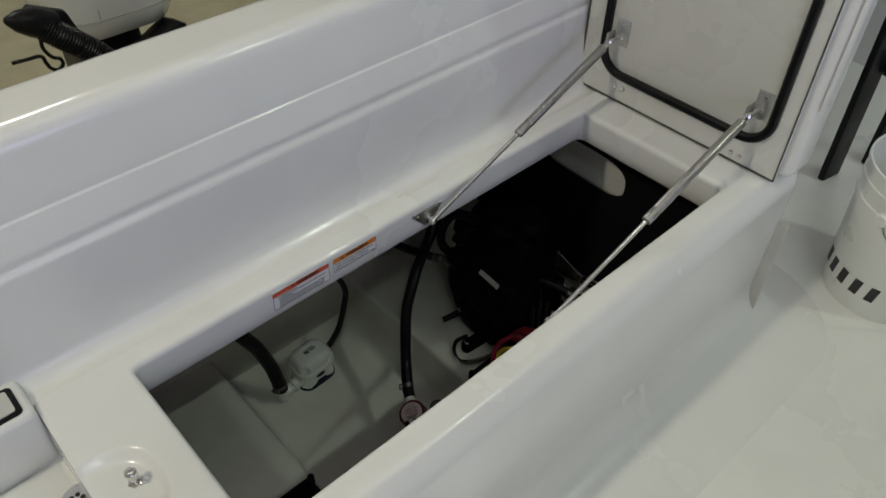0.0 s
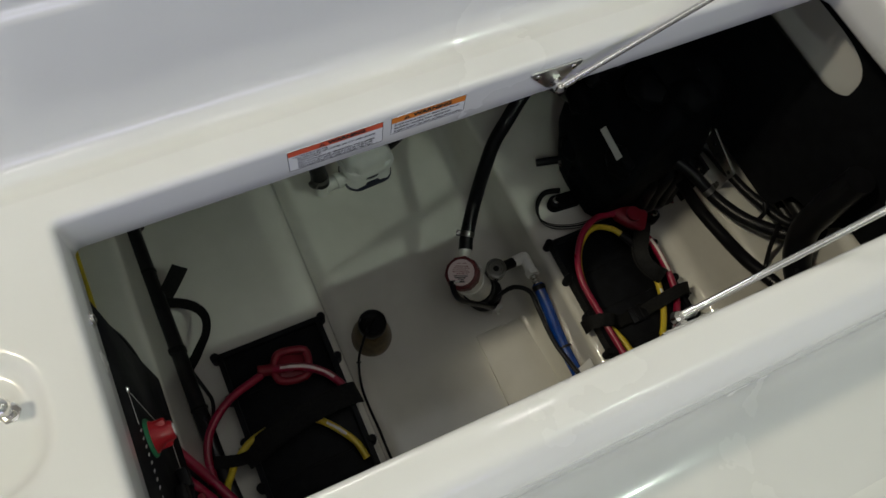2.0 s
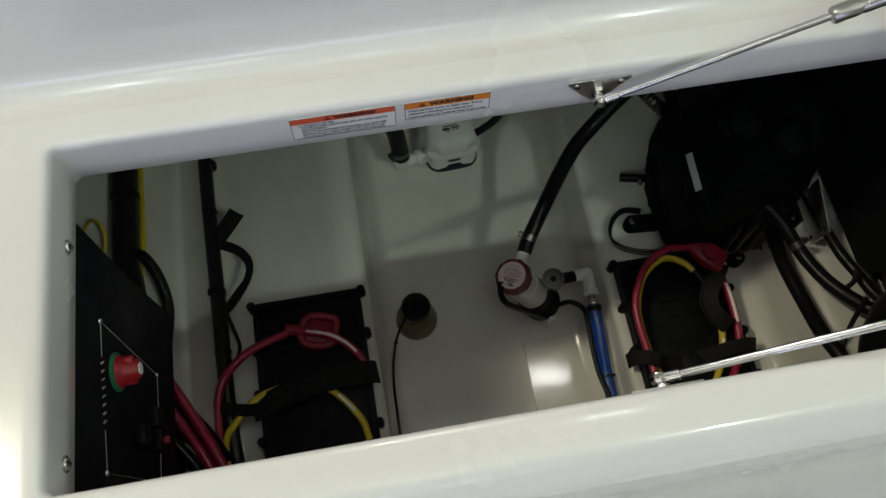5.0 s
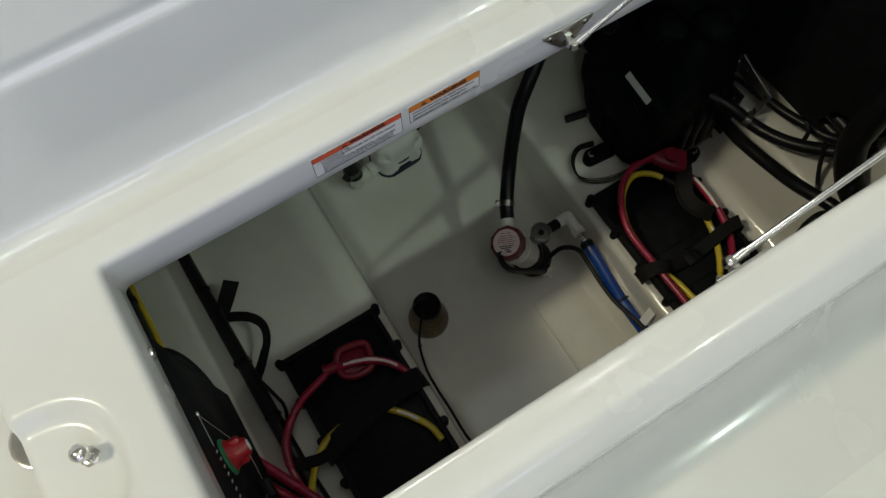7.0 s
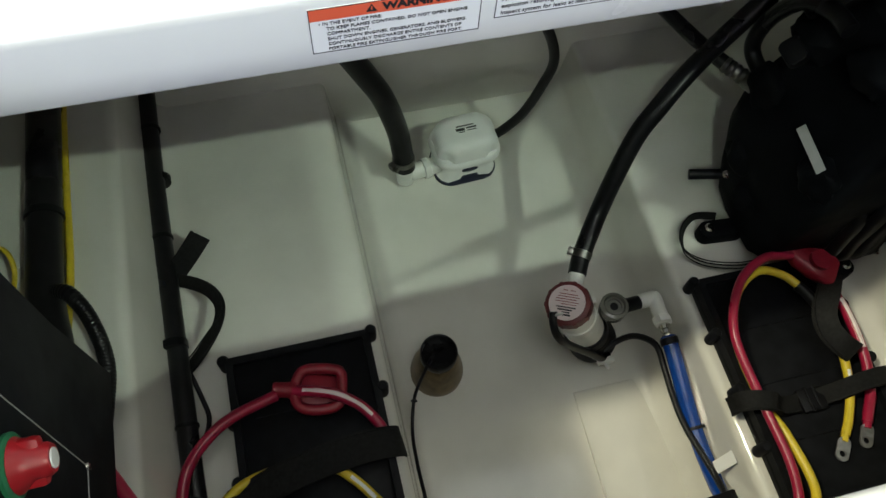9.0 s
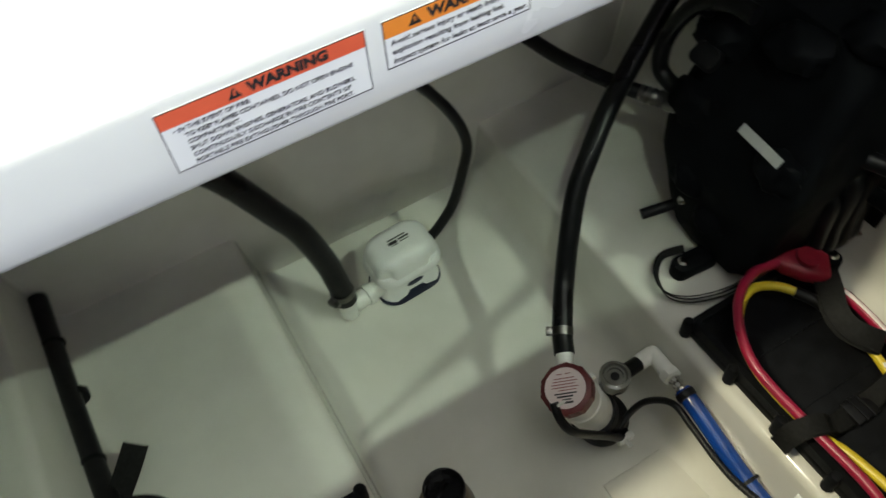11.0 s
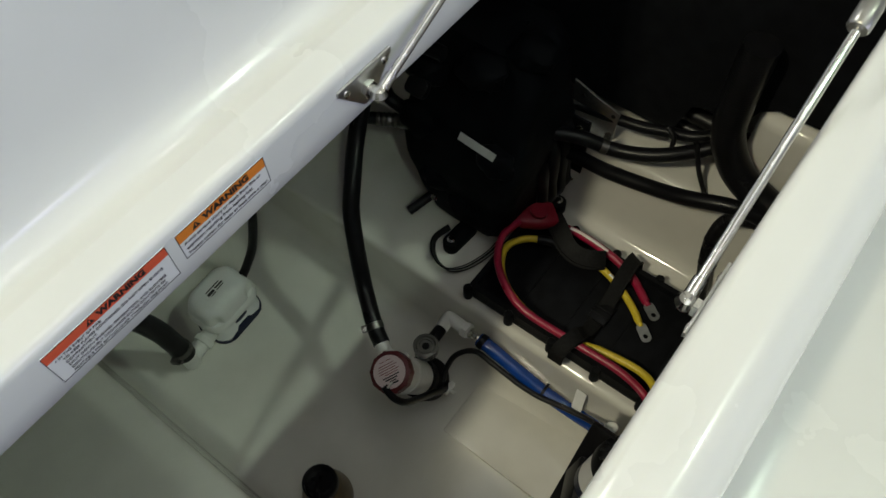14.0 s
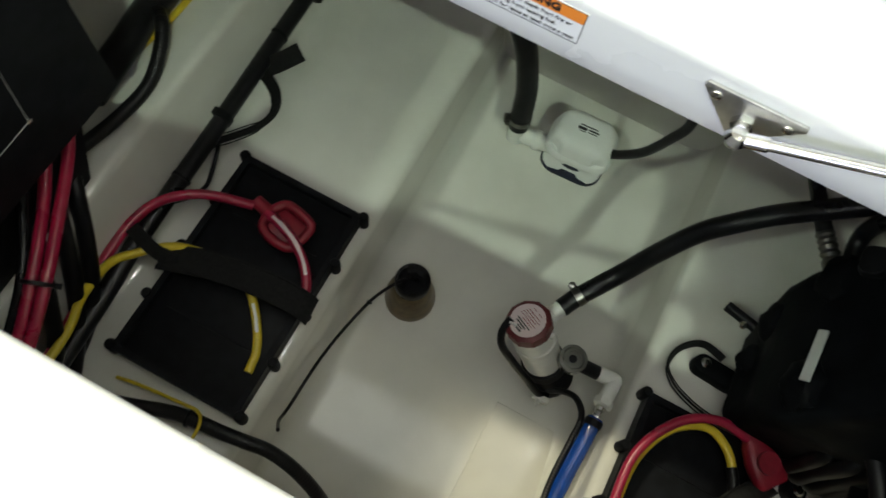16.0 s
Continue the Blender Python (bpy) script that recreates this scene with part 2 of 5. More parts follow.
def round_rect(x0, x1, y0, y1, r, seg=6):
    out = []
    for cx, cy, a in ((x1 - r, y1 - r, 0), (x0 + r, y1 - r, 90), (x0 + r, y0 + r, 180), (x1 - r, y0 + r, 270)):
        for k in range(seg + 1):
            t = radians(a + 90 * k / seg)
            out.append((cx + r * math.cos(t), cy + r * math.sin(t)))
    return out


def join(*bms):
    out = bmesh.new()
    for b in bms:
        me = bpy.data.meshes.new("tmp")
        b.to_mesh(me)
        b.free()
        out.from_mesh(me)
        bpy.data.meshes.remove(me)
    return out


def lettering(text, size, m, align="LEFT", extrude=0.0002, stretch=1.0, bold=0.0):
    cu = bpy.data.curves.new("lettering", "FONT")
    cu.body, cu.size, cu.align_x, cu.align_y, cu.extrude, cu.resolution_u, cu.offset = text, size, align, "CENTER", extrude, 3, bold
    ob = bpy.data.objects.new("lettering", cu)
    scene.collection.objects.link(ob)
    bpy.context.view_layer.update()
    me = bpy.data.meshes.new_from_object(ob.evaluated_get(bpy.context.evaluated_depsgraph_get()))
    bpy.data.objects.remove(ob)
    bm = bmesh.new()
    bm.from_mesh(me)
    bpy.data.meshes.remove(me)
    bmesh.ops.transform(bm, matrix=m @ Matrix.Diagonal((stretch, 1, 1, 1)), verts=bm.verts)
    return bm


def plate_at(o, u, v):
    """A pose with its origin at o, x along u and y along v."""
    u = Vector(u).normalized()
    w = u.cross(Vector(v)).normalized()
    v = w.cross(u)
    return Matrix.Translation(o) @ Matrix((u, v, w)).transposed().to_4x4()

# ---- structure: the boat's mouldings ----
X0, X1, Y0, Y1 = 0.0, 1.068, -0.355, 0.0       # the opening
TOP = 0.067                                    # the rim's height over the flange's lower edge
SOLE = -0.36                                   # the cockpit floor
SHELF, SUMP, LEDGE = -0.655, -0.83, -0.485     # the levels inside
FRONT, BACK = -0.455, 0.53                     # the locker's inner walls
SLOPE = 0.095                                  # the sump floor's rise towards the transom


def ring_shell():
    """The rim round the opening: flange, rolled edge, top, and the underside of the deck."""
    bm = bmesh.new()
    loops = []
    for off, z in ((0.0, 0.0), (0.0, 0.022), (0.0, 0.0545), (0.0006, 0.0590), (0.0025, 0.0632), (0.0058, 0.0660), (0.0100, TOP), (0.02, TOP)):
        loops.append([(x, y, z) for x, y in round_rect(X0 - off, X1 + off, Y0 - off, Y1 + off, 0.009 + off)])
    loops.append([(x, y, TOP) for x, y in round_rect(-0.034, 1.272, -0.385, 0.035, 0.002)])
    lower = [[(x, y, -0.008) for x, y in round_rect(X0 - 0.006, X1 + 0.006, Y0 - 0.006, Y1 + 0.006, 0.02)],
             [(x, y, -0.075) for x, y in round_rect(-0.44, 1.25, -0.412, BACK + 0.02, 0.002)]]
    rings = [[bm.verts.new(q) for q in lp] for lp in lower[::-1] + loops]
    for a, b in zip(rings, rings[1:]):
        n = len(a)
        for k in range(n):
            bm.faces.new((a[k], a[(k + 1) % n], b[(k + 1) % n], b[k]))
    return bm


deck = tagged(part("deck_rim", ring_shell(), "gelcoat"), "glossy white moulded rim round the open locker", "boat deck", kind="structure")


def ledge_height(x, y):
    """The deck beside the opening, with the shallow D-shaped pocket round the pin."""
    u, v = (x + 0.135) / 0.092, (y + 0.182) / 0.078
    inside = 1 - max(0.0, u) ** 2.4 - abs(v) ** 2.8
    s = max(0.0, min(1.0, inside / 0.55))
    edge = max(0.0, (-0.128 - x) / 0.010)
    return TOP - 0.015 * s * s * (3 - 2 * s) - 0.004 * edge ** 2


bm = bmesh.new()
grid = [[bm.verts.new((x, y, ledge_height(x, y))) for y in np.linspace(-0.385, 0.035, 90)] for x in np.linspace(-0.138, -0.034, 40)]
for a, b in zip(grid, grid[1:]):
    for k in range(len(a) - 1):
        bm.faces.new((a[k], a[k + 1], b[k + 1], b[k]))
for g0, g1 in zip(grid[0], grid[0][1:]):
    w = [bm.verts.new((-0.142, g.co.y, -0.03)) for g in (g0, g1)]
    bm.faces.new((g0, w[0], w[1], g1))
tagged(part("deck_ledge", bm, "gelcoat"), "glossy white deck ledge with a shallow pocket", "boat deck", kind="structure")
tagged(part("drain_well", box(-0.62, -0.136, -0.385, 0.0, -0.06, -0.03, 0.006), "gelcoat"), "white moulded drain well beside the deck ledge", "boat deck", kind="structure")
tagged(part("corner_block", box(-0.62, -0.139, 0.002, 0.105, -0.06, 0.085, 0.012, 3), "gelcoat"), "white moulded corner block beside the gunwale", "boat deck", kind="structure")

gun = rounded([(0.031, TOP - 0.0005), (0.036, TOP - 0.0008), (0.058, TOP - 0.0075), (0.080, TOP + 0.010), (0.0950, 0.2440), (0.1015, 0.2540), (0.1010, 0.2650), (0.1145, 0.3135), (0.1172, 0.3160), (0.1185, 0.330), (0.136, 0.432), (0.262, 0.428), (0.285, 0.36), (0.31, 0.05), (0.62, 0.03), (0.64, -1.05)],
              [0, 0.004, 0.018, 0.045, 0.012, 0.008, 0.010, 0.0016, 0.0016, 0.008, 0.028, 0.02, 0.02, 0.02, 0.02, 0], 7)
tagged(part("gunwale", extrude_line(gun, "x", -1.6, 2.6, 6), "gelcoat"), "glossy white boat gunwale with a moulded crease", "boat side", kind="structure")
front = rounded([(-0.380, TOP + 0.0005), (-0.404, TOP), (-0.430, 0.034), (-0.429, -0.16), (-0.428, SOLE + 0.004), (-0.640, SOLE + 0.0005)],
                [0, 0.016, 0.05, 0.1, 0.13, 0], 10)
bm = bmesh.new()
CX, CY = 1.245, -0.375      # the middle of the bench's rounded corner
plan = [(x, CY, 0, -1) for x in np.linspace(-0.62, CX, 7)] + [(CX, CY, math.sin(q), -math.cos(q)) for q in np.linspace(0, math.pi / 2, 13)[1:]] + [(CX, 0.10, 1, 0)]


def flare(off, turn):
    """The foot's reach, which dies away round the corner."""
    return off if off < 0.055 else 0.055 + (off - 0.055) * (1 - 0.3 * turn)


rows = [[bm.verts.new((px + dx * flare(CY - q[0], abs(dx)), py + dy * flare(CY - q[0], abs(dx)), q[1])) for q in front] for px, py, dx, dy in plan]
for a, b in zip(rows, rows[1:]):
    for k in range(len(front) - 1):
        bm.faces.new((a[k], a[k + 1], b[k + 1], b[k]))
tagged(part("locker_front", bm, "gelcoat"), "glossy white front and end wall of the locker bench", "boat bench", kind="structure")
bm = bmesh.new()
xs, ys = (-1.6, -0.62, 1.25, 2.6), (-2.6, -0.41, 0.12)
vs = {(i, j): bm.verts.new((x, y, SOLE)) for i, x in enumerate(xs) for j, y in enumerate(ys)}
for i in range(3):
    for j in range(2):
        if (i, j) != (1, 1):
            bm.faces.new((vs[i, j], vs[i + 1, j], vs[i + 1, j + 1], vs[i, j + 1]))
g = bmesh.ops.extrude_face_region(bm, geom=bm.faces[:])
bmesh.ops.translate(bm, vec=(0, 0, -0.04), verts=[v for v in g["geom"] if isinstance(v, bmesh.types.BMVert)])
tagged(part("cockpit_floor", bm, "nonskid", smooth=False), "white gelcoat cockpit floor", "boat floor", kind="structure")
tagged(part("cockpit_side", box(-1.66, -1.6, -2.6, 0.3, -1.05, 0.43, 0.01), "gelcoat"), "white boat side closing the cockpit", "boat side", kind="structure")
tagged(part("cockpit_side", box(2.6, 2.66, -2.6, 0.3, -1.05, 0.43, 0.01), "gelcoat"), "white boat side closing the cockpit", "boat side", kind="structure")
tagged(part("hull_bow_side", box(-1.66, 2.66, -2.66, -2.6, -1.05, 0.43, 0.01), "gelcoat"), "white bulkhead closing the cockpit", "boat side", kind="structure")

liner = rounded([(-0.42, -0.07), (-0.42, LEDGE), (-0.022, LEDGE), (0.004, SHELF), (0.287, SHELF), (0.304, SUMP), (0.738, SUMP), (0.755, SHELF), (1.040, SHELF),
                 (1.066, LEDGE), (1.24, LEDGE), (1.24, -0.07)], [0, 0.03, 0.014, 0.03, 0.020, 0.04, 0.05, 0.014, 0.035, 0.016, 0.03, 0], 8)
bm = extrude_line(liner, "y", FRONT, BACK, 8)
for v in bm.verts:      # the sump rises towards the transom
    v.co.z += SLOPE * (v.co.y - 0.02) * max(0.0, min(1.0, (SHELF - v.co.z) / 0.15))
tagged(part("bilge_liner", bm, "bilge"), "off-white gelcoat bilge with two shelves and a centre sump", "boat bilge", kind="structure")
tagged(part("bilge_back_wall", box(-0.43, 1.25, BACK - 0.001, BACK + 0.02, -0.9, -0.06), "bilge", smooth=False), "off-white gelcoat transom wall inside the locker", "boat bilge", kind="structure")
tagged(part("bilge_front_wall", box(-0.43, 1.25, FRONT + 0.008, FRONT + 0.014, -0.9, SOLE - 0.03), "bilge", smooth=False), "off-white gelcoat front wall inside the locker", "boat bilge", kind="structure")


def bilge_pad(x0, x1, y1, slope):
    """A moulded pad on the sump floor, less steep than the floor, with softened edges."""
    bm = bmesh.new()
    y0 = FRONT + 0.016
    for lift, inset in ((-0.012, 0.0), (0.0006, 0.0), (0.0016, 0.0012)):
        z1 = SUMP + SLOPE * (y1 - 0.02) + lift
        z0 = z1 - slope * (y1 - y0) if lift > 0 else SUMP + SLOPE * (y0 - 0.02) + lift
        for x, y, z in ((x0 + inset, y0, z0), (x1, y0, z0), (x1, y1 - inset, z1), (x0 + inset, y1 - inset, z1)):
            bm.verts.new((x, y, z))
    bm.verts.ensure_lookup_table()
    v = bm.verts
    for a in (0, 4):
        for k in range(4):
            bm.faces.new((v[a + k], v[a + (k + 1) % 4], v[a + 4 + (k + 1) % 4], v[a + 4 + k]))
    bm.faces.new(v[8:12])
    return tagged(part("bilge_pad", bm, "bilge", smooth=False), "off-white moulded pad on the sump floor", "boat bilge", kind="structure")


bilge_pad(0.5955, 0.742, -0.065, 0.0415)
# the moulded step beside the shelf
tagged(part("bilge_step", box(1.115, 1.24, FRONT + 0.01, -0.262, LEDGE - 0.02, -0.312, 0.022, 4), "bilge"), "off-white moulded step on the bilge ledge", "boat bilge", kind="structure")

# the black divider with its oval opening
bm = bmesh.new()
outer = [(0.40, -0.005), (0.40, -0.445), (-0.125, -0.445), (-0.150, -0.43), (-0.165, -0.372), (-0.185, -0.362), (-0.225, -0.358), (-0.250, -0.345), (-0.262, -0.318), (-0.285, -0.302), (-0.372, -0.30), (-0.385, -0.296), (-0.393, -0.286), (-0.396, -0.27), (-0.396, -0.005)]
hole = [(0.020 + 0.130 * math.copysign(abs(math.cos(t)) ** 0.55, math.cos(t)), -0.118 + 0.054 * math.copysign(abs(math.sin(t)) ** 0.75, math.sin(t))) for t in np.linspace(0, 2 * math.pi, 40, endpoint=False)]
for x in (1.128, 1.140):
    vo = [bm.verts.new((x, *q)) for q in outer]
    vh = [bm.verts.new((x, *q)) for q in hole]
    es = [bm.edges.new((v[i], v[(i + 1) % len(v)])) for v in (vo, vh) for i in range(len(v))]
    bmesh.ops.triangle_fill(bm, edges=es, use_beauty=True)
tagged(part("divider", bm, "board", smooth=False), "black plastic divider with an oval opening", "bulkhead", kind="structure")

tagged(part("end_tank", box(1.143, 1.235, -0.16, 0.20, -0.19, -0.004, 0.03, 4), "gelcoat"), "white moulded tank behind the oval opening", "boat tank", kind="structure")

# the shed
tagged(part("shed_floor", box(-9, 9, -7.5, 9, -1.65, -1.6), "concrete", smooth=False), "yellowish painted concrete shed floor", "floor", kind="structure")
for nm, b in (("wall_west", (-9.1, -9, -7.5, 9)), ("wall_east", (9, 9.1, -7.5, 9)), ("wall_north", (-9, 9, 9, 9.1)), ("wall_south", (-9, 9, -7.6, -7.5))):
    tagged(part(nm, box(*b, -1.65, CEIL + 0.05), "wallpaint", smooth=False), "pale painted shed wall", "wall", kind="structure")
tagged(part("ceiling", box(-9, 9, -7.5, 9, CEIL, CEIL + 0.1), "ceiling", smooth=False), "pale shed ceiling", "ceiling", kind="structure")


# ---- the lid and its struts ----
def lid():
    t = thing("locker_lid", "open white locker lid standing upright with a black gasket", "lid")
    part("shell", box(1.172, 1.262, -0.438, 0.100, 0.072, 1.28, 0.020, 4), "gelcoat", t, "white outer shell")
    part("lip", box(1.180, 1.222, -0.4425, -0.4365, 0.235, 1.27, 0.003), "gelcoat", t, "raised white edge strip")
    part("inner_panel", box(1.155, 1.1735, -0.414, 0.087, 0.072, 1.27, 0.003), "lid", t)
    rim = round_rect(-0.377, 0.032, 0.136, 1.20, 0.055, 8)
    line = [Vector((1.151, y, z)) for y, z in rim]
    bm = bmesh.new()
    rings = []
    n = len(line)
    for i, p in enumerate(line):
        d = (line[(i + 1) % n] - line[i - 1]).normalized()
        s = d.cross(Vector((1, 0, 0)))
        rings.append([bm.verts.new(p + s * a + Vector((b, 0, 0))) for a, b in ((-0.009, 0.005), (-0.009, -0.004), (-0.005, -0.008), (0.005, -0.008), (0.009, -0.004), (0.009, 0.005))])
    for i in range(n):
        a, b = rings[i], rings[(i + 1) % n]
        for k in range(6):
            bm.faces.new((a[k], a[(k + 1) % 6], b[(k + 1) % 6], b[k]))
    part("gasket", bm, "rubber", t, "black rubber gasket")
    part("edge_trim", box(1.1540, 1.1565, -0.4158, -0.4132, 0.07, 1.27), "seam", t, "thin dark edge line")
    part("edge_trim", box(1.1540, 1.1565, -0.414, 0.088, 0.0695, 0.0725), "seam", t, "thin dark edge line")
    part("edge_trim", box(1.1540, 1.1565, 0.0865, 0.0905, 0.07, 1.27), "seam", t, "thin dark edge line")
    for y, z in ((-0.012, 0.105), (-0.034, 0.105), (-0.314, 0.088), (-0.334, 0.088)):
        part("screw", lathe([(0.0058, 0), (0.0058, 0.001), (0.004, 0.002), (0, 0.0022)], frame_of((1.155, y, z), (1.0, y, z)), 12), "chrome", t)
    return t


lid()

BALL_B, BALL_F = Vector((0.602, -0.017, 0.027)), Vector((0.578, -0.341, 0.025))
UP_B, UP_F = Vector((1.128, 0.006, 0.214)), Vector((1.128, -0.334, 0.197))


def gas_strut(a, b):
    t = thing("gas_strut", "stainless gas strut holding the locker lid open", "gas strut", "lid struts")
    d = (b - a).normalized()
    m = a + (b - a) * 0.46
    part("rod", rod(a + d * 0.016, m + d * 0.01, 0.0042), "chrome", t)
    tp = frame_of(m, b)
    h = (b - m).length - 0.018
    part("cylinder", lathe([(0, 0), (0.0085, 0), (0.0098, 0.002), (0.0098, 0.026), (0.0090, 0.028), (0.0090, 0.031), (0.0098, 0.033), (0.0098, h - 0.002), (0.007, h), (0, h)], tp, 24), "grey", t, "brushed grey cylinder")
    for e, s in ((a, d), (b, -d)):
        part("socket", join(lathe([(0, -0.0088), (0.0062, -0.0062), (0.0088, 0), (0.0062, 0.0062), (0, 0.0088)], Matrix.Translation(e), 20),
                            rod(e, e + s * 0.022, 0.0056, 16, 0.001)), "chrome", t)
    return t


gas_strut(BALL_B, UP_B)
gas_strut(BALL_F, UP_F)


def flange_bracket(c, side):
    """A triangular plate screwed to the flange, with a ball stud."""
    t = thing("strut_bracket", "triangular stainless strut bracket screwed to the flange", "bracket", "flange brackets")
    y = 0.0 if side > 0 else Y0
    n = -side
    o = Vector((c.x, y + n * 0.0008, c.z))
    m = plate_at(o + Vector((0, n * 0.0022, 0)), (n * -1, 0, 0) if n > 0 else (1, 0, 0), (0, 0, 1))
    plate = part("plate", prism([(-0.036, 0.022), (-0.037, 0.017), (-0.006, -0.018), (0.006, -0.018), (0.037, 0.017), (0.036, 0.022)], m, 0.0025, 0.0004), "brushed", t, "polished steel plate")
    part("stud", rod(o, (c.x, c.y, c.z), 0.0058, 16), "chrome", t)
    part("nut", rod(o, o + Vector((0, n * 0.007, 0)), 0.0085, 6), "chrome", t)
    for u, v in ((-0.026, 0.013), (0.026, 0.013), (0, -0.010)):
        p = o + Vector((u, n * 0.002, v))
        part("screw", lathe([(0.0042, 0), (0.0038, 0.0012), (0.0, 0.0022)], frame_of(p, p + Vector((0, n, 0))), 12), "chrome", plate)
    return t


flange_bracket(BALL_B, 1)
flange_bracket(BALL_F, -1)


def lid_bracket(c):
    t = thing("lid_bracket", "stainless strut bracket screwed inside the lid", "bracket", "lid brackets")
    plate = part("plate", box(1.1525, 1.1552, c.y - 0.030, c.y + 0.004, c.z - 0.012, c.z + 0.048, 0.0008), "brushed", t, "polished steel plate")
    part("arm", box(1.124, 1.153, c.y + 0.0045, c.y + 0.0065, c.z - 0.010, c.z + 0.020, 0.0008), "brushed", t)
    part("stud", rod((1.128, c.y, c.z), (1.154, c.y, c.z), 0.0045), "chrome", t)
    for dz in (0.006, 0.036):
        part("screw", lathe([(0.0042, 0), (0.0038, 0.0012), (0, 0.0022)], frame_of((1.1526, c.y - 0.014, c.z + dz), (1, c.y - 0.014, c.z + dz)), 12), "chrome", plate)


lid_bracket(UP_B)
lid_bracket(UP_F)


# ---- warning labels ----
def warning_label(x, z0, w, h, head, colour, lines, size, label, title):
    t = thing("warning_label", label, "warning label", "warning labels")
    m = plate_at((x, -0.0006, z0), (1, 0, 0), (0, 0, 1))
    part("backing", prism([(0, 0), (w, 0), (w, h), (0, h)], m, 0.0005), "paper", t, smooth=False)
    up = m @ Matrix.Translation((0, 0, 0.0003))
    band_part = part("header", prism([(0.0006, h - head), (w - 0.0006, h - head), (w - 0.0006, h - 0.0006), (0.0006, h - 0.0006)], up, 0.0002), colour, t, "coloured header band", False)
    e = 0.0006
    part("border", join(*[prism(q, up, 0.0002) for q in ([(0, 0), (w, 0), (w, e), (0, e)], [(0, h - e), (w, h - e), (w, h), (0, h)], [(0, e), (e, e), (e, h - e), (0, h - e)], [(w - e, e), (w, e), (w, h - e), (w - e, h - e)])]), "ink", t, "", False)
    ov = m @ Matrix.Translation((0, 0, 0.0006))
    cy = h - head / 2
    part("title", lettering("WARNING", head * 0.80, ov @ Matrix.Translation((w * title, cy, 0)), bold=0.0004, stretch=1.12), "ink", band_part, "", False)
    tx, s = w * title - head * 0.72, head * 0.36
    part("symbol", prism([(tx - s, cy - s * 0.8), (tx + s, cy - s * 0.8), (tx, cy + s * 0.95)], ov, 0.0002), "ink", band_part, "warning triangle", False)
    part("mark", prism([(tx - 0.0005, cy - 0.0012), (tx + 0.0005, cy - 0.0012), (tx + 0.0005, cy + 0.0018), (tx - 0.0005, cy + 0.0018)], ov @ Matrix.Translation((0, 0, 0.0003)), 0.0002), colour, band_part, "", False)
    room = h - head
    for k, (ln, dx) in enumerate(lines):
        part("text", lettering(ln, size * 0.95, ov @ Matrix.Translation((dx, room - (k + 0.62) * room / (len(lines) + 0.35), 0)), stretch=1.02), "printing", t, "", False)


warning_label(0.2495, 0.0125, 0.1175, 0.0405, 0.0105, "vermilion",
              [("\u2022 IN THE EVENT OF FIRE:", 0.006), ("TO KEEP FLAMES CONTAINED, DO NOT OPEN ENGINE", 0.011), ("COMPARTMENT.", 0.011), ("SHUT DOWN ENGINES, GENERATORS, AND BLOWERS.", 0.011),
               ("CONTINUOUSLY DISCHARGE ENTIRE CONTENTS OF", 0.011), ("PORTABLE FIRE EXTINGUISHER THROUGH FIRE PORT.", 0.011)], 0.0040,
              "white fire warning label with a vermilion header", 0.42)
warning_label(0.3775, 0.0205, 0.0975, 0.0325, 0.0115, "orange",
              [("Avoid serious injury or death from fire or", 0.004), ("explosion resulting from leaking fuel.", 0.004), ("Inspect system for leaks at least once a year.", 0.004)], 0.0052,
              "white fuel leak warning label with an orange header", 0.29)


# ---- screws on the flange, pin, strainer ----
def flange_screw(y, z):
    t = thing("flange_screw", "stainless pan-head screw in the white flange", "screw", "flange screws")
    m = frame_of((0.0004, y, z), (1, y, z))
    part("washer", lathe([(0.0085, 0), (0.0085, 0.0012), (0.006, 0.0016), (0, 0.0016)], m, 20), "chrome", t)
    part("head", lathe([(0.0062, 0.0015), (0.0055, 0.0035), (0.003, 0.0048), (0, 0.005)], m, 20), "chrome", t)
    part("slot", box(-0.0006, 0.0006, -0.0045, 0.0045, 0.0046, 0.0052, m=m), "ink", t)


flange_screw(-0.096, 0.022)
flange_screw(-0.322, 0.022)

pin = thing("latch_pin", "small stainless latch pin standing in a deck pocket", "latch pin")
pm = Matrix.Translation((-0.084, -0.172, TOP - 0.015))
part("flange", lathe([(0, 0), (0.0105, 0), (0.0105, 0.002), (0.008, 0.003), (0, 0.003)], pm, 6), "chrome", pin)
part("stem", lathe([(0, 0.002), (0.0055, 0.002), (0.0055, 0.016), (0.0045, 0.017), (0.0045, 0.020), (0, 0.020)], pm, 24), "chrome", pin)
part("head", lathe([(0, 0.019), (0.0078, 0.0195), (0.0090, 0.022), (0.0085, 0.027), (0.005, 0.0305), (0, 0.031)], pm, 28), "chrome", pin, "round polished head")

st = thing("deck_strainer", "round chrome drain strainer with round holes", "drain strainer")
sm = Matrix.Translation((-0.150, -0.094, -0.0295))
part("disc", lathe([(0, 0.001), (0.020, 0.001), (0.030, 0.003), (0.033, 0.0025), (0.034, 0.0)], sm, 40), "chrome", st)
holes = bmesh.new()
part("holes", join(*[lathe([(0, 0.0015), (0.0034, 0.0015), (0.0034, 0.0018), (0, 0.0018)], sm @ Matrix.Translation((0.0090 * (i + 0.5 * (j % 2)), 0.0082 * j, 0)), 14)
                     for j in (-2, -1, 0, 1, 2) for i in (-1, 0, 1) if not (abs(j) == 2 and i == 1)]), "ink", st, "dark strainer holes")
holes.free()
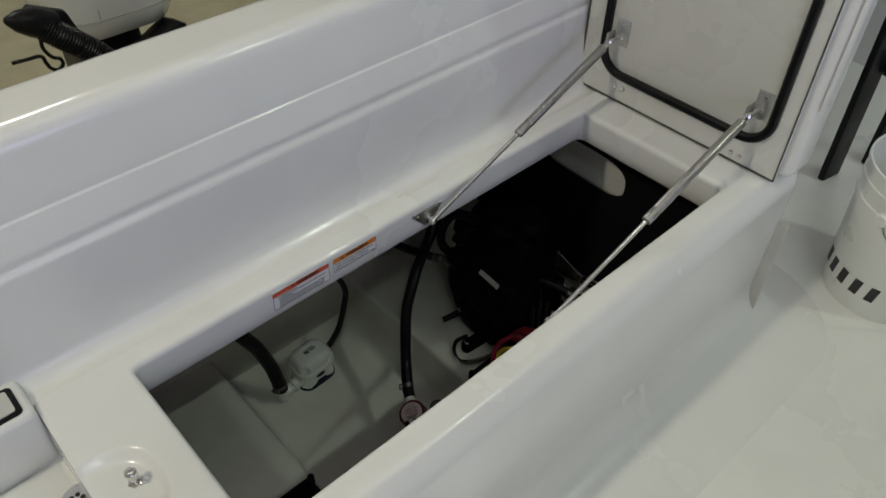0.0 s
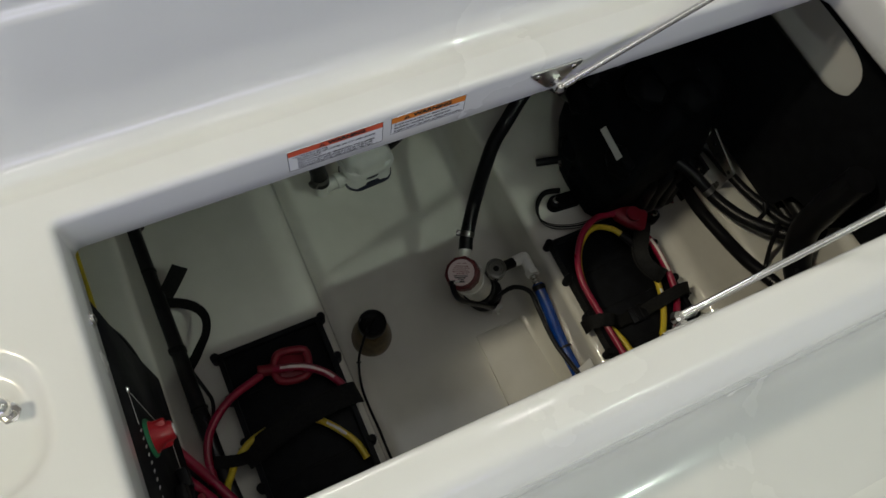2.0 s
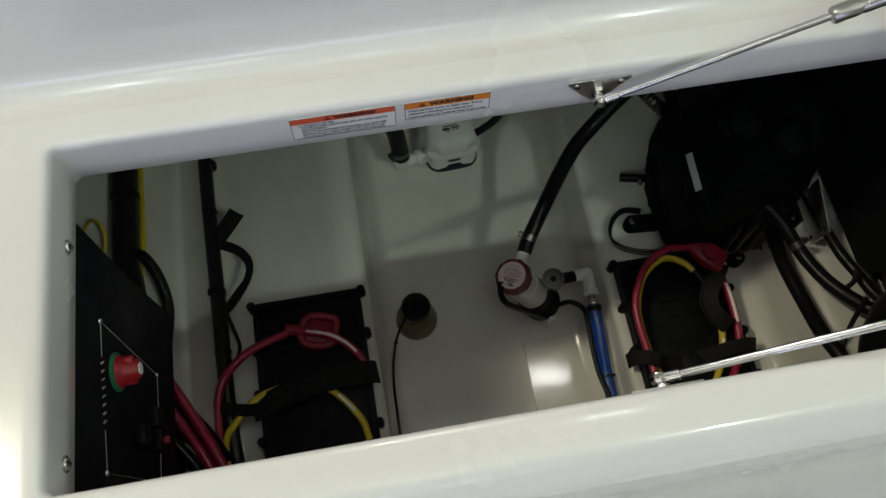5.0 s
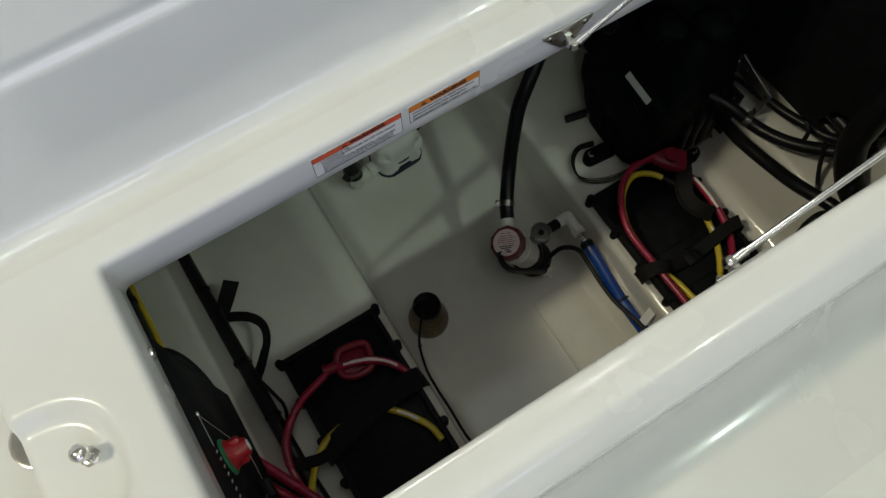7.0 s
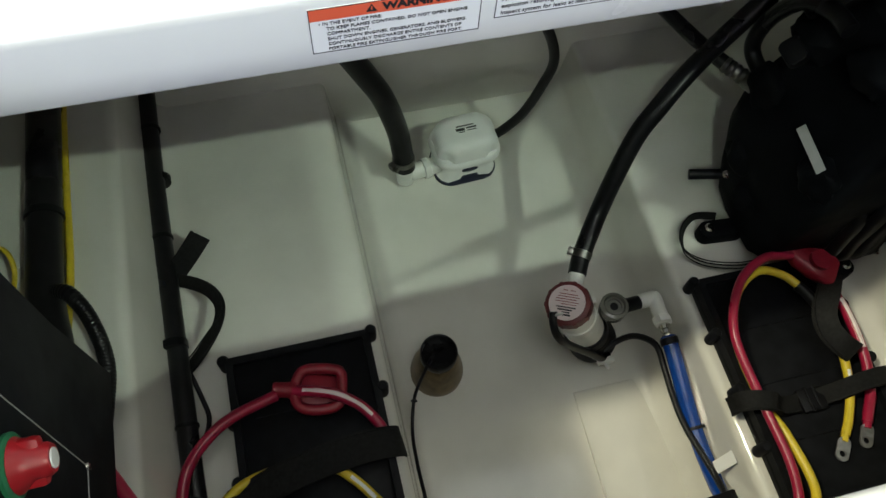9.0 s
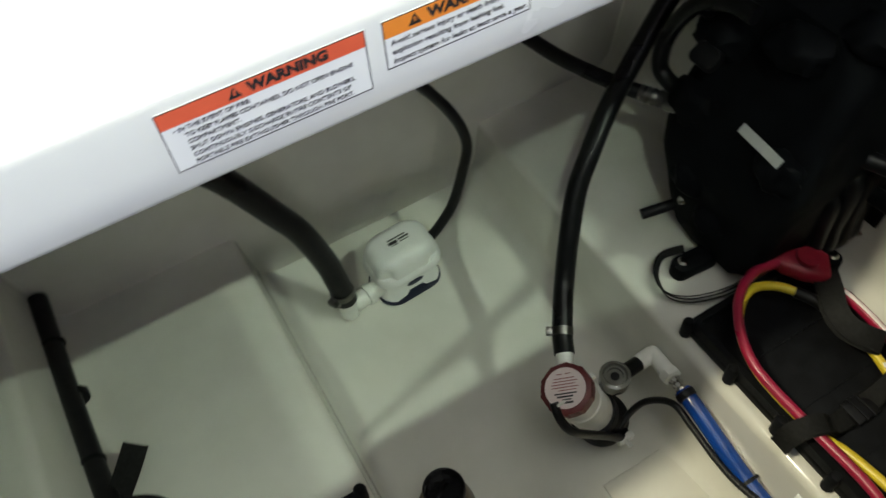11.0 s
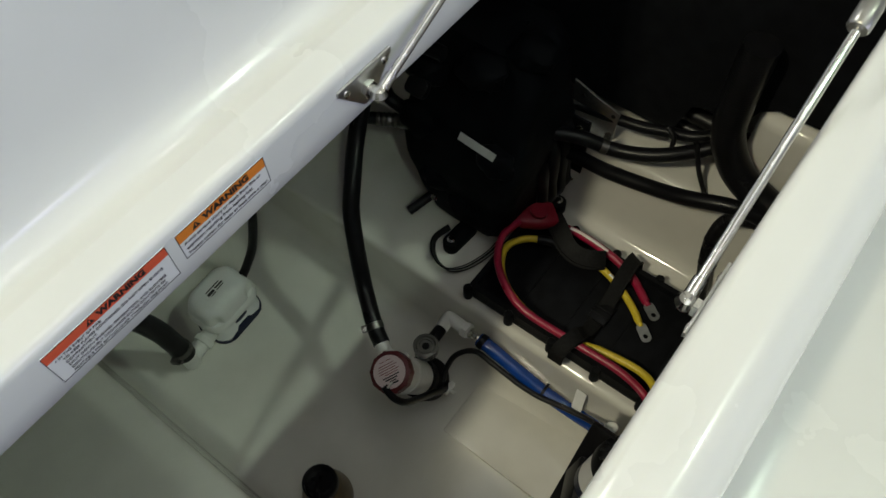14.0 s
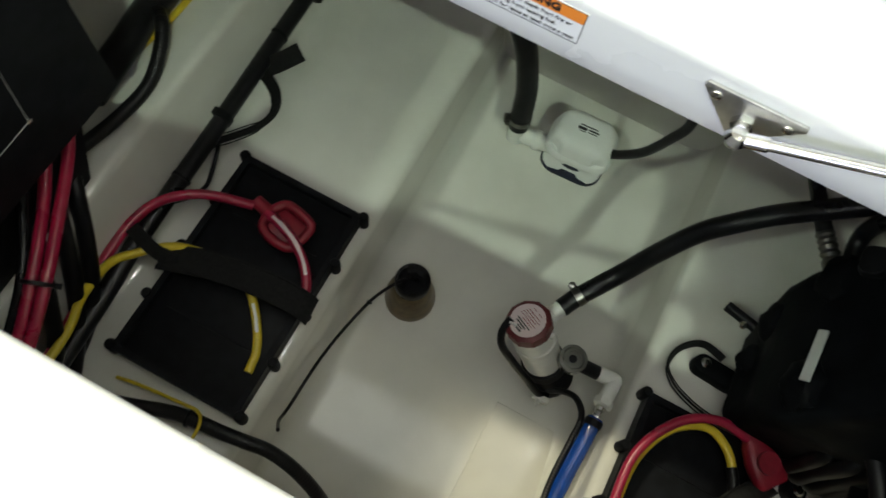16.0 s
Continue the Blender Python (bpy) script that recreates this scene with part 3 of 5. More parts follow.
vent = thing("vent_frame", "black framed grey vent on the corner block", "vent")
part("frame", prism(round_rect(-0.235, -0.152, 0.012, 0.07, 0.008), pose(0, 0, 0.088), 0.004, 0.001), "black", vent)
part("mesh", prism(round_rect(-0.228, -0.160, 0.019, 0.063, 0.005), pose(0, 0, 0.0895), 0.003), "foil", vent, "grey mesh insert")


# ---- inside: trays, cables ----
def battery_tray(x, y, label):
    """An empty battery tray, 0.205 by 0.35 m, its far corner at (x, y)."""
    t = thing("battery_tray", label, "battery tray", "battery trays")
    w, h, z = 0.205, 0.35, SHELF
    part("base", box(x, x + w, y - h, y, z + 0.0005, z + 0.022, 0.004), "tray", t)
    rim = round_rect(x, x + w, y - h, y, 0.006, 3)
    inn = round_rect(x + 0.010, x + w - 0.010, y - h + 0.010, y - 0.010, 0.004, 3)
    bm = bmesh.new()
    ro, ri, rb = [[bm.verts.new((*q, zz)) for q in lp] for lp, zz in ((rim, z + 0.036), (inn, z + 0.036), (inn, z + 0.0225))]
    rl = [bm.verts.new((*q, z + 0.015)) for q in rim]
    n = len(rim)
    for a, b in ((rl, ro), (ro, ri), (ri, rb)):
        for k in range(n):
            bm.faces.new((a[k], a[(k + 1) % n], b[(k + 1) % n], b[k]))
    part("rim", bm, "tray", t)
    for k in range(5):
        v = y - h * (k + 0.02) / 4.08
        for u in (x - 0.003, x + w + 0.003):
            part("lug", lathe([(0, 0), (0.0085, 0), (0.0085, 0.030), (0.006, 0.034), (0, 0.034)], Matrix.Translation((u, v, z + 0.004)), 12), "tray", t)
    for k in range(3):
        part("rib", box(x + 0.03, x + w - 0.03, y - 0.09 - 0.085 * k, y - 0.087 - 0.085 * k, z + 0.022, z + 0.0245), "tray", t)
    return t


battery_tray(0.066, 0.042, "empty black plastic battery tray on the bilge shelf")
battery_tray(0.773, 0.008, "empty black plastic battery tray beside the pump unit")


def cable(name, pts, r, mat, label, category="battery cable", group="battery cables", lug=None, sleeve=None):
    t = thing(name, label, category, group)
    part("sheath", tube(pts, r), mat, t)
    if sleeve:
        s = spline(pts)
        a, b = int(len(s) * sleeve[0]), int(len(s) * sleeve[1])
        part("sleeve", tube([q + Vector((0, 0, r * 0.45)) for q in s[a:b:3]], r * 0.62), sleeve[2], t, "pale printed strip")
    if lug:
        e, d = Vector(pts[-1]), (Vector(pts[-1]) - Vector(pts[-2])).normalized()
        m = plate_at(e + d * 0.004, d, (-d.y, d.x, 0))
        bm = bmesh.new()
        for zz in (0.0, 0.003):
            vo = [bm.verts.new(m @ Vector((u, v, zz))) for u, v in round_rect(0, 0.034, -0.009, 0.009, 0.008)]
            vh = [bm.verts.new(m @ Vector((0.024 + 0.0045 * math.cos(q), 0.0045 * math.sin(q), zz))) for q in np.linspace(0, 2 * math.pi, 12, endpoint=False)]
            bmesh.ops.triangle_fill(bm, edges=[bm.edges.new((v[i], v[(i + 1) % len(v)])) for v in (vo, vh) for i in range(len(v))], use_beauty=True)
        lug_part = part("lug", bm, "brushed", t, "tinned copper ring lug", False)
        part("crimp", rod(e - d * 0.004, e + d * 0.010, r * 0.8), lug, lug_part)
    return t


def open_boot(at, towards, label):
    """A red rubber terminal boot lying open: a neck and a hollow flared frame."""
    t = thing("terminal_boot", label, "terminal boot", "terminal boots")
    a, d = Vector(at), (Vector(towards) - Vector(at)).normalized()
    s = Vector((-d.y, d.x, 0)).normalized()
    n = d.cross(s)
    def at2(u, v, w):
        return a + d * u + s * v + n * w

    part("neck", lathe([(0.0085, 0), (0.0105, 0.002), (0.0105, 0.020), (0.014, 0.032), (0, 0.034)], frame_of(at2(-0.034, 0, 0), at2(0.02, 0, 0)), 20), "redboot", t)
    ring = [at2(-0.004, 0.006, 0.004), at2(0.004, 0.024, 0.006), at2(0.022, 0.028, 0.009), at2(0.048, 0.027, 0.010), at2(0.058, 0.020, 0.009), at2(0.058, -0.012, 0.007), at2(0.050, -0.024, 0.006), at2(0.022, -0.028, 0.004), at2(0.002, -0.022, 0.003), at2(-0.004, -0.004, 0.003)]
    part("hood", tube(ring + ring[:1], 0.0075, 12), "redboot", t, "hollow flared hood")
    part("base", prism([(-0.004, -0.02), (0.02, -0.027), (0.052, -0.022), (0.056, 0.02), (0.02, 0.026), (-0.002, 0.018)], Matrix.Translation(a) @ Matrix((d, s, n)).transposed().to_4x4() @ Matrix.Translation((0, 0, -0.002)), 0.004, 0.001), "redboot", t)
    return t


def boot(at, towards, label):
    """A red rubber terminal boot: a round hood and a flared body."""
    t = thing("terminal_boot", label, "terminal boot", "terminal boots")
    a, d = Vector(at), (Vector(towards) - Vector(at)).normalized()
    s = d.cross(Vector((0, 0, 1))).normalized()
    m = Matrix.Translation(a) @ Matrix((d, s, d.cross(s))).transposed().to_4x4()
    bm = bmesh.new()
    rings = []
    for u, hw, hh in ((-0.035, 0.010, 0.010), (-0.012, 0.011, 0.011), (-0.004, 0.017, 0.013), (0.020, 0.024, 0.014), (0.048, 0.026, 0.013), (0.056, 0.022, 0.010)):
        rings.append([bm.verts.new(m @ Vector((u, hw * math.copysign(abs(math.cos(q)) ** 0.6, math.cos(q)), hh * math.copysign(abs(math.sin(q)) ** 0.6, math.sin(q))))) for q in np.linspace(0, 2 * math.pi, 16, endpoint=False)])
    for p, q in zip(rings, rings[1:]):
        for k in range(16):
            bm.faces.new((p[k], p[(k + 1) % 16], q[(k + 1) % 16], q[k]))
    bm.faces.new(rings[0]), bm.faces.new(rings[-1])
    part("hood", bm, "redboot", t)
    part("cap", lathe([(0.016, 0), (0.016, 0.006), (0.013, 0.010), (0, 0.011)], m @ Matrix.Translation((0.024, 0, 0.010)) if m.to_3x3()[2][2] > 0 else m @ Matrix.Translation((0.024, 0, -0.021)), 20), "redboot", t)
    return t


cable("battery_cable", [(0.03, -0.42, -0.572), (0.015, -0.311, -0.582), (0.006, -0.265, -0.584), (-0.001, -0.20, -0.584), (-0.002, -0.172, -0.583), (0.000, -0.142, -0.582), (0.012, -0.108, -0.578), (0.038, -0.080, -0.573), (0.073, -0.056, -0.578), (0.131, -0.035, -0.592)], 0.0075, "red", "red battery cable curving onto the battery tray")
open_boot((0.160, -0.032, -0.600), (0.215, -0.044, -0.606), "red rubber terminal boot lying on the battery tray")
cable("battery_cable", [(0.155, -0.034, -0.594), (0.180, -0.042, -0.588), (0.207, -0.052, -0.588), (0.235, -0.070, -0.596), (0.254, -0.092, -0.608), (0.266, -0.12, -0.616), (0.268, -0.14, -0.617)], 0.0075, "red", "red battery cable with a printed sleeve on the tray", sleeve=(0.1, 0.7, "pink"))
cable("battery_cable", [(0.036, -0.42, -0.556), (0.028, -0.32, -0.566), (0.014, -0.27, -0.568), (0.0105, -0.211, -0.581), (0.0265, -0.180, -0.594), (0.047, -0.156, -0.600), (0.08, -0.137, -0.601), (0.138, -0.130, -0.602), (0.185, -0.142, -0.604), (0.208, -0.160, -0.608), (0.23, -0.187, -0.614), (0.246, -0.215, -0.618), (0.252, -0.246, -0.619)], 0.0065, "yellow", "yellow battery cable with a printed sleeve on the tray", sleeve=(0.82, 0.92, "paper"))
cable("battery_cable", [(0.672, -0.400, -0.640), (0.694, -0.391, -0.604), (0.719, -0.379, -0.590), (0.738, -0.370, -0.600), (0.772, -0.339, -0.609), (0.783, -0.283, -0.602), (0.781, -0.192, -0.600), (0.778, -0.095, -0.588), (0.812, -0.028, -0.578), (0.862, 0.002, -0.575), (0.912, 0.000, -0.580)], 0.0068, "red", "red battery cable looping round the battery tray")
boot((0.925, -0.004, -0.585), (0.968, -0.040, -0.590), "red rubber terminal boot beside the black pump unit")
cable("battery_cable", [(0.958, -0.06, -0.598), (0.966, -0.101, -0.604), (0.966, -0.159, -0.612), (0.957, -0.208, -0.622), (0.930, -0.252, -0.625)], 0.0075, "red", "red battery cable ending in a ring lug", lug="red", sleeve=(0.1, 0.55, "pink"))
yellow = cable("battery_cable", [(0.676, -0.408, -0.630), (0.698, -0.399, -0.594), (0.721, -0.388, -0.580), (0.757, -0.373, -0.590), (0.789, -0.343, -0.600), (0.804, -0.310, -0.606), (0.801, -0.243, -0.612), (0.790, -0.19, -0.617), (0.786, -0.10, -0.607), (0.812, -0.037, -0.598), (0.858, -0.008, -0.597), (0.897, -0.022, -0.600), (0.920, -0.056, -0.603), (0.932, -0.086, -0.606), (0.937, -0.147, -0.614), (0.925, -0.200, -0.618), (0.905, -0.240, -0.622), (0.889, -0.262, -0.624)],
               0.0065, "yellow", "yellow battery cable ending in a ring lug", lug="yellow", sleeve=(0.88, 0.94, "paper"))
part("collar", tube([(0.911, -0.041, -0.6015), (0.921, -0.058, -0.603), (0.931, -0.084, -0.606)], 0.0082), "black", yellow, "black shrink collar")
for pts in ([(-0.06, -0.09, -0.36), (-0.035, -0.125, -0.378), (-0.015, -0.159, -0.388), (0.020, -0.226, -0.393), (0.048, -0.287, -0.40), (0.07, -0.36, -0.42), (0.08, -0.44, -0.45)],
            [(-0.06, -0.13, -0.36), (-0.035, -0.17, -0.380), (-0.014, -0.205, -0.392), (0.012, -0.25, -0.395), (0.034, -0.297, -0.402), (0.055, -0.36, -0.42), (0.065, -0.44, -0.45)]):
    cable("battery_cable", pts, 0.0075, "red", "thick red battery cable behind the switch panel")
cable("black_cable", [(-0.06, -0.17, -0.37), (-0.03, -0.225, -0.392), (0.005, -0.275, -0.405), (0.03, -0.33, -0.42), (0.05, -0.43, -0.46)], 0.007, "rubber", "black cable behind the switch panel", "cable", "")


def hold_strap(pts, width, across, label, tail=()):
    t = thing("hold_down_strap", label, "strap", "tray straps")
    part("webbing", band(pts, width, 0.0024, across), "strap", t)
    s = spline(pts)
    for side in (-1, 1):        # the stitched edges
        edge = []
        for i in range(0, len(s), 3):
            d = (s[min(i + 1, len(s) - 1)] - s[max(i - 1, 0)]).normalized()
            a = Vector(across) - d * Vector(across).dot(d)
            edge.append(s[i] + a.normalized() * side * width * 0.42 + d.cross(a).normalized() * 0.0009)
        part("edge_stitching", tube(edge, 0.0011, 6), "strap", t)
    if tail:
        part("tail", band(tail, width * 0.5, 0.0024, (0, 0.85, 0.5)), "strap", t, "narrow twisted strap end")
    return t


hold_strap([(0.055, -0.163, -0.604), (0.078, -0.158, -0.598), (0.12, -0.148, -0.585), (0.17, -0.138, -0.583), (0.23, -0.130, -0.590), (0.274, -0.128, -0.606), (0.284, -0.128, -0.62)], 0.043, (0, 1, 0), "black webbing strap lying across the battery tray",
           [(0.085, -0.160, -0.595), (0.055, -0.164, -0.592), (0.030, -0.160, -0.583), (0.008, -0.153, -0.574)])
cross = hold_strap([(0.748, -0.186, -0.632), (0.752, -0.187, -0.604), (0.770, -0.192, -0.5905), (0.795, -0.200, -0.5935), (0.818, -0.204, -0.619), (0.865, -0.204, -0.6265), (0.905, -0.203, -0.612), (0.935, -0.201, -0.5985), (0.965, -0.200, -0.598), (0.984, -0.201, -0.606), (0.990, -0.202, -0.634)],
                   0.027, (0, 1, 0), "black webbing strap buckled across the battery tray")
part("buckle", join(box(0.846, 0.884, -0.2205, -0.1875, -0.6262, -0.6200, 0.0015), box(0.858, 0.862, -0.222, -0.186, -0.6205, -0.6175, 0.001), box(0.870, 0.874, -0.222, -0.186, -0.6205, -0.6175, 0.001)), "black", cross, "black plastic ladder buckle")
hold_strap([(0.962, -0.040, -0.590), (0.940, -0.068, -0.584), (0.920, -0.096, -0.585), (0.918, -0.122, -0.590), (0.930, -0.146, -0.594), (0.945, -0.160, -0.600)], 0.034, (1, 0.3, 0.15), "black webbing strap end lying over the cables")
hold_strap([(0.860, 0.115, -0.640), (0.824, 0.122, -0.640), (0.795, 0.100, -0.640), (0.786, 0.067, -0.640), (0.808, 0.040, -0.638), (0.856, 0.022, -0.634), (0.905, 0.020, -0.632)], 0.012, (-0.3, 0.65, 0.7), "thin black strap looped on the shelf")
hold_strap([(0.064, 0.212, -0.560), (0.036, 0.194, -0.585), (0.004, 0.176, -0.612)], 0.030, (-0.61, 0.36, 0.47), "short black webbing strap end beside the conduit")
hold_strap([(0.004, 0.174, -0.606), (0.030, 0.163, -0.598), (0.060, 0.140, -0.590), (0.074, 0.112, -0.588), (0.066, 0.082, -0.592), (0.040, 0.054, -0.602), (0.018, 0.034, -0.612), (0.008, 0.01, -0.62)], 0.019, (0.40, 0.75, 0.5), "black webbing strap folded beside the conduit")



wc = thing("wiring_cover", "black wiring cover standing on the bilge ledge", "cover")
part("shell", prism([(0.096, -0.356), (0.140, -0.4835), (0.425, -0.4835), (0.425, -0.356)], plate_at((-0.18, 0, 0), (0, -1, 0), (0, 0, 1)), 0.148, 0.003), "board", wc)
for pts in ([(-0.045, -0.150, -0.455), (-0.024, -0.176, -0.476), (-0.002, -0.215, -0.530), (0.014, -0.265, -0.600), (0.022, -0.33, -0.640), (0.03, -0.43, -0.642)],
            [(-0.045, -0.185, -0.455), (-0.024, -0.210, -0.474), (-0.001, -0.250, -0.528), (0.016, -0.300, -0.600), (0.040, -0.37, -0.643), (0.05, -0.43, -0.643)],
            [(-0.045, -0.225, -0.450), (-0.020, -0.255, -0.466), (0.006, -0.300, -0.520), (0.022, -0.350, -0.590), (0.030, -0.43, -0.630)]):
    cable("black_cable", pts, 0.0115, "rubber", "black cable hanging over the bilge ledge", "cable", "ledge cables")
ct = thing("cable_tie", "black cable tie round two red battery cables", "cable tie")
part("band", lathe([(0.0180, 0), (0.0200, 0.0004), (0.0200, 0.0046), (0.0180, 0.005)], frame_of((0.041, -0.292, -0.401), (0.066, -0.356, -0.416)), 28), "black", ct)
part("head", box(0.0190, 0.0260, -0.003, 0.003, -0.001, 0.006, 0.0006, m=frame_of((0.041, -0.292, -0.401), (0.066, -0.356, -0.416))), "black", ct)


# ---- hoses and loom ----
def hose(name, pts, r, label, category="hose", mat="rubber", rib=False, clamps=(), group=""):
    t = thing(name, label, category, group)
    part("tube", ribbed(pts, r, 0.0048, rib) if rib else tube(pts, r, 18), mat, t)
    s = spline(pts)
    for f in clamps:
        i = max(1, min(len(s) - 2, int(f * len(s))))
        d = (s[i + 1] - s[i - 1]).normalized()
        m = frame_of(s[i] - d * 0.006, s[i] + d)
        clamp = part("clamp", lathe([(r * 0.98, 0), (r * 1.08, 0.0005), (r * 1.08, 0.0115), (r * 0.98, 0.012)], m, 24), "clamp", t, "stainless hose clamp")
        part("screw_housing", box(r * 0.95, r * 1.55, -0.008, 0.007, 0.000, 0.012, 0.0015, m=m), "clamp", clamp)
        part("screw", lathe([(0.0030, 0), (0.0030, 0.003), (0.0044, 0.0032), (0.0044, 0.0075), (0, 0.008)], m @ frame_of((r * 1.30, 0.006, 0.006), (r * 1.30, 1, 0.006)), 8), "clamp", clamp)
    return t


hose("livewell_hose", [(0.6065, 0.0685, -0.6475), (0.622, 0.096, -0.6385), (0.66, 0.147, -0.610), (0.69, 0.182, -0.555), (0.72, 0.211, -0.505), (0.75, 0.228, -0.468), (0.795, 0.256, -0.44), (0.85, 0.285, -0.415), (0.92, 0.31, -0.36), (0.99, 0.32, -0.27)], 0.0148, "black rubber hose clamped to the livewell pump", clamps=(0.05,))
hose("bilge_hose", [(0.4025, 0.380, -0.742), (0.398, 0.388, -0.69), (0.391, 0.395, -0.64), (0.37, 0.40, -0.56), (0.344, 0.40, -0.498), (0.30, 0.40, -0.403), (0.27, 0.40, -0.36), (0.2, 0.4, -0.28), (0.1, 0.4, -0.2)], 0.019, "thick black hose rising from the bilge pump", clamps=(0.03,))
hose("pump_wire", [(0.573, 0.393, -0.708), (0.590, 0.393, -0.694), (0.618, 0.392, -0.655), (0.640, 0.392, -0.59), (0.652, 0.394, -0.53), (0.630, 0.40, -0.46), (0.574, 0.405, -0.37), (0.50, 0.41, -0.27)], 0.0085, "black sleeved wire rising from the bilge pump", "wire", "loom")
hose("float_wire", [(0.385, 0.03, -0.742), (0.366, 0.016, -0.727), (0.345, -0.004, -0.750), (0.326, -0.028, -0.785), (0.312, -0.077, -0.798), (0.307, -0.130, -0.778), (0.306, -0.18, -0.758), (0.305, -0.247, -0.752), (0.309, -0.275, -0.715), (0.326, -0.292, -0.645)], 0.0028, "thin black wire leading from the bronze drain", "wire")
hose("front_loom", [(0.04, -0.39, -0.630), (0.13, -0.362, -0.622), (0.20, -0.340, -0.616), (0.27, -0.332, -0.614), (0.30, -0.328, -0.618), (0.335, -0.323, -0.634), (0.378, -0.328, -0.662), (0.425, -0.345, -0.70), (0.48, -0.378, -0.74), (0.55, -0.43, -0.78)], 0.0105, "black wire loom draped over the shelf edge into the sump", "wire loom", "loom", rib=0.0005)
part("tie", lathe([(0.0105, 0), (0.0120, 0.0005), (0.0120, 0.0045), (0.0105, 0.005)], frame_of((0.215, -0.338, -0.6157), (1.0, -0.25, -0.612)), 24), "black", bpy.data.objects["front_loom"], "black cable tie")
cable("front_wire", [(0.09, -0.336, -0.645), (0.13, -0.330, -0.638), (0.19, -0.325, -0.628), (0.225, -0.324, -0.606), (0.237, -0.333, -0.598), (0.240, -0.348, -0.600), (0.235, -0.372, -0.62)], 0.0026, "yellow", "thin yellow wire tied beside the black loom", "wire", "")
hose("livewell_wire", [(0.655, -0.02, -0.79), (0.680, -0.012, -0.775), (0.700, -0.020, -0.745), (0.714, -0.050, -0.715), (0.7145, -0.09, -0.718), (0.713, -0.14, -0.724), (0.7135, -0.185, -0.722), (0.720, -0.235, -0.714), (0.722, -0.275, -0.702), (0.712, -0.310, -0.672), (0.700, -0.345, -0.650)], 0.0055, "black sleeved wire running beside the blue hose", "wire", "loom", rib=0.0007)
hose("large_drain_hose", [(1.075, -0.235, -0.16), (1.072, -0.235, -0.26), (1.072, -0.242, -0.33), (1.068, -0.275, -0.385), (1.064, -0.325, -0.412), (1.060, -0.38, -0.422), (1.06, -0.445, -0.425)], 0.025, "thick black drain hose bending over the ledge", rib=0.0002)
hose("black_hose", [(0.985, 0.04, -0.50), (1.03, -0.002, -0.500), (1.021, -0.094, -0.478), (1.023, -0.174, -0.462), (1.020, -0.233, -0.438), (1.032, -0.30, -0.42), (1.045, -0.36, -0.43), (1.05, -0.445, -0.45)], 0.0125, "black hose running from the pump unit", group="unit hoses")
hose("black_hose", [(0.99, 0.02, -0.425), (1.016, -0.037, -0.426), (1.036, -0.087, -0.440), (1.051, -0.136, -0.434), (1.069, -0.174, -0.424), (1.10, -0.217, -0.410), (1.12, -0.25, -0.38)], 0.0120, "black hose with a clamp running from the pump unit", group="unit hoses", clamps=(0.34,))
hose("black_hose", [(1.06, 0.06, -0.43), (1.085, 0.011, -0.440), (1.092, -0.048, -0.438), (1.098, -0.103, -0.432), (1.11, -0.145, -0.428), (1.125, -0.195, -0.42), (1.15, -0.25, -0.38)], 0.0095, "thin black hose running under the divider", group="unit hoses")
hose("wire_loom", [(0.70, -0.43, -0.62), (0.76, -0.392, -0.635), (0.851, -0.369, -0.640), (0.945, -0.340, -0.640), (1.012, -0.312, -0.612), (1.030, -0.294, -0.545), (1.034, -0.294, -0.478), (1.036, -0.314, -0.445), (1.042, -0.36, -0.437), (1.05, -0.44, -0.45)], 0.0115, "black ribbed wire loom looping over the shelf", "wire loom", "loom", rib=0.0013)
hose("loom_wire", [(1.038, -0.325, -0.432), (1.04, -0.352, -0.445), (1.040, -0.379, -0.500), (1.030, -0.393, -0.62), (0.97, -0.385, -0.642), (0.90, -0.372, -0.644), (0.82, -0.353, -0.635), (0.74, -0.36, -0.60)], 0.005, "thin black wire looping beside the loom", "wire", "loom")
hose("divider_tube", [(1.165, 0.10, -0.425), (1.165, -0.10, -0.425), (1.165, -0.25, -0.425), (1.16, -0.36, -0.43), (1.16, -0.44, -0.44)], 0.014, "black tube running behind the divider", "tube", "loom", group="divider tubes")
hose("divider_tube", [(1.165, 0.10, -0.460), (1.165, -0.10, -0.460), (1.165, -0.25, -0.460), (1.16, -0.36, -0.46), (1.16, -0.44, -0.46)], 0.013, "black tube running behind the divider", "tube", "loom", group="divider tubes")
hose("unit_hose", [(0.765, 0.45, -0.40), (0.795, 0.38, -0.420), (0.825, 0.325, -0.432), (0.850, 0.281, -0.438), (0.866, 0.255, -0.440)], 0.0112, "black hydraulic hose entering the pump unit")
hose("thin_wire", [(1.088, -0.150, -0.392), (1.084, -0.165, -0.401), (1.082, -0.168, -0.425), (1.080, -0.165, -0.445), (1.076, -0.150, -0.462), (1.072, -0.120, -0.474)], 0.0042, "thin black wire hanging between the hoses", "wire", "loom")
hose("thin_wire", [(1.086, -0.200, -0.392), (1.083, -0.209, -0.410), (1.081, -0.219, -0.435), (1.080, -0.229, -0.456), (1.074, -0.244, -0.474), (1.060, -0.262, -0.478)], 0.0042, "thin black wire hanging between the hoses", "wire", "loom")
hose("unit_hose", [(0.905, 0.15, -0.262), (0.903, 0.19, -0.266), (0.90, 0.235, -0.295), (0.898, 0.268, -0.361), (0.899, 0.270, -0.42), (0.905, 0.225, -0.440)], 0.0120, "black hose looped behind the pump unit")
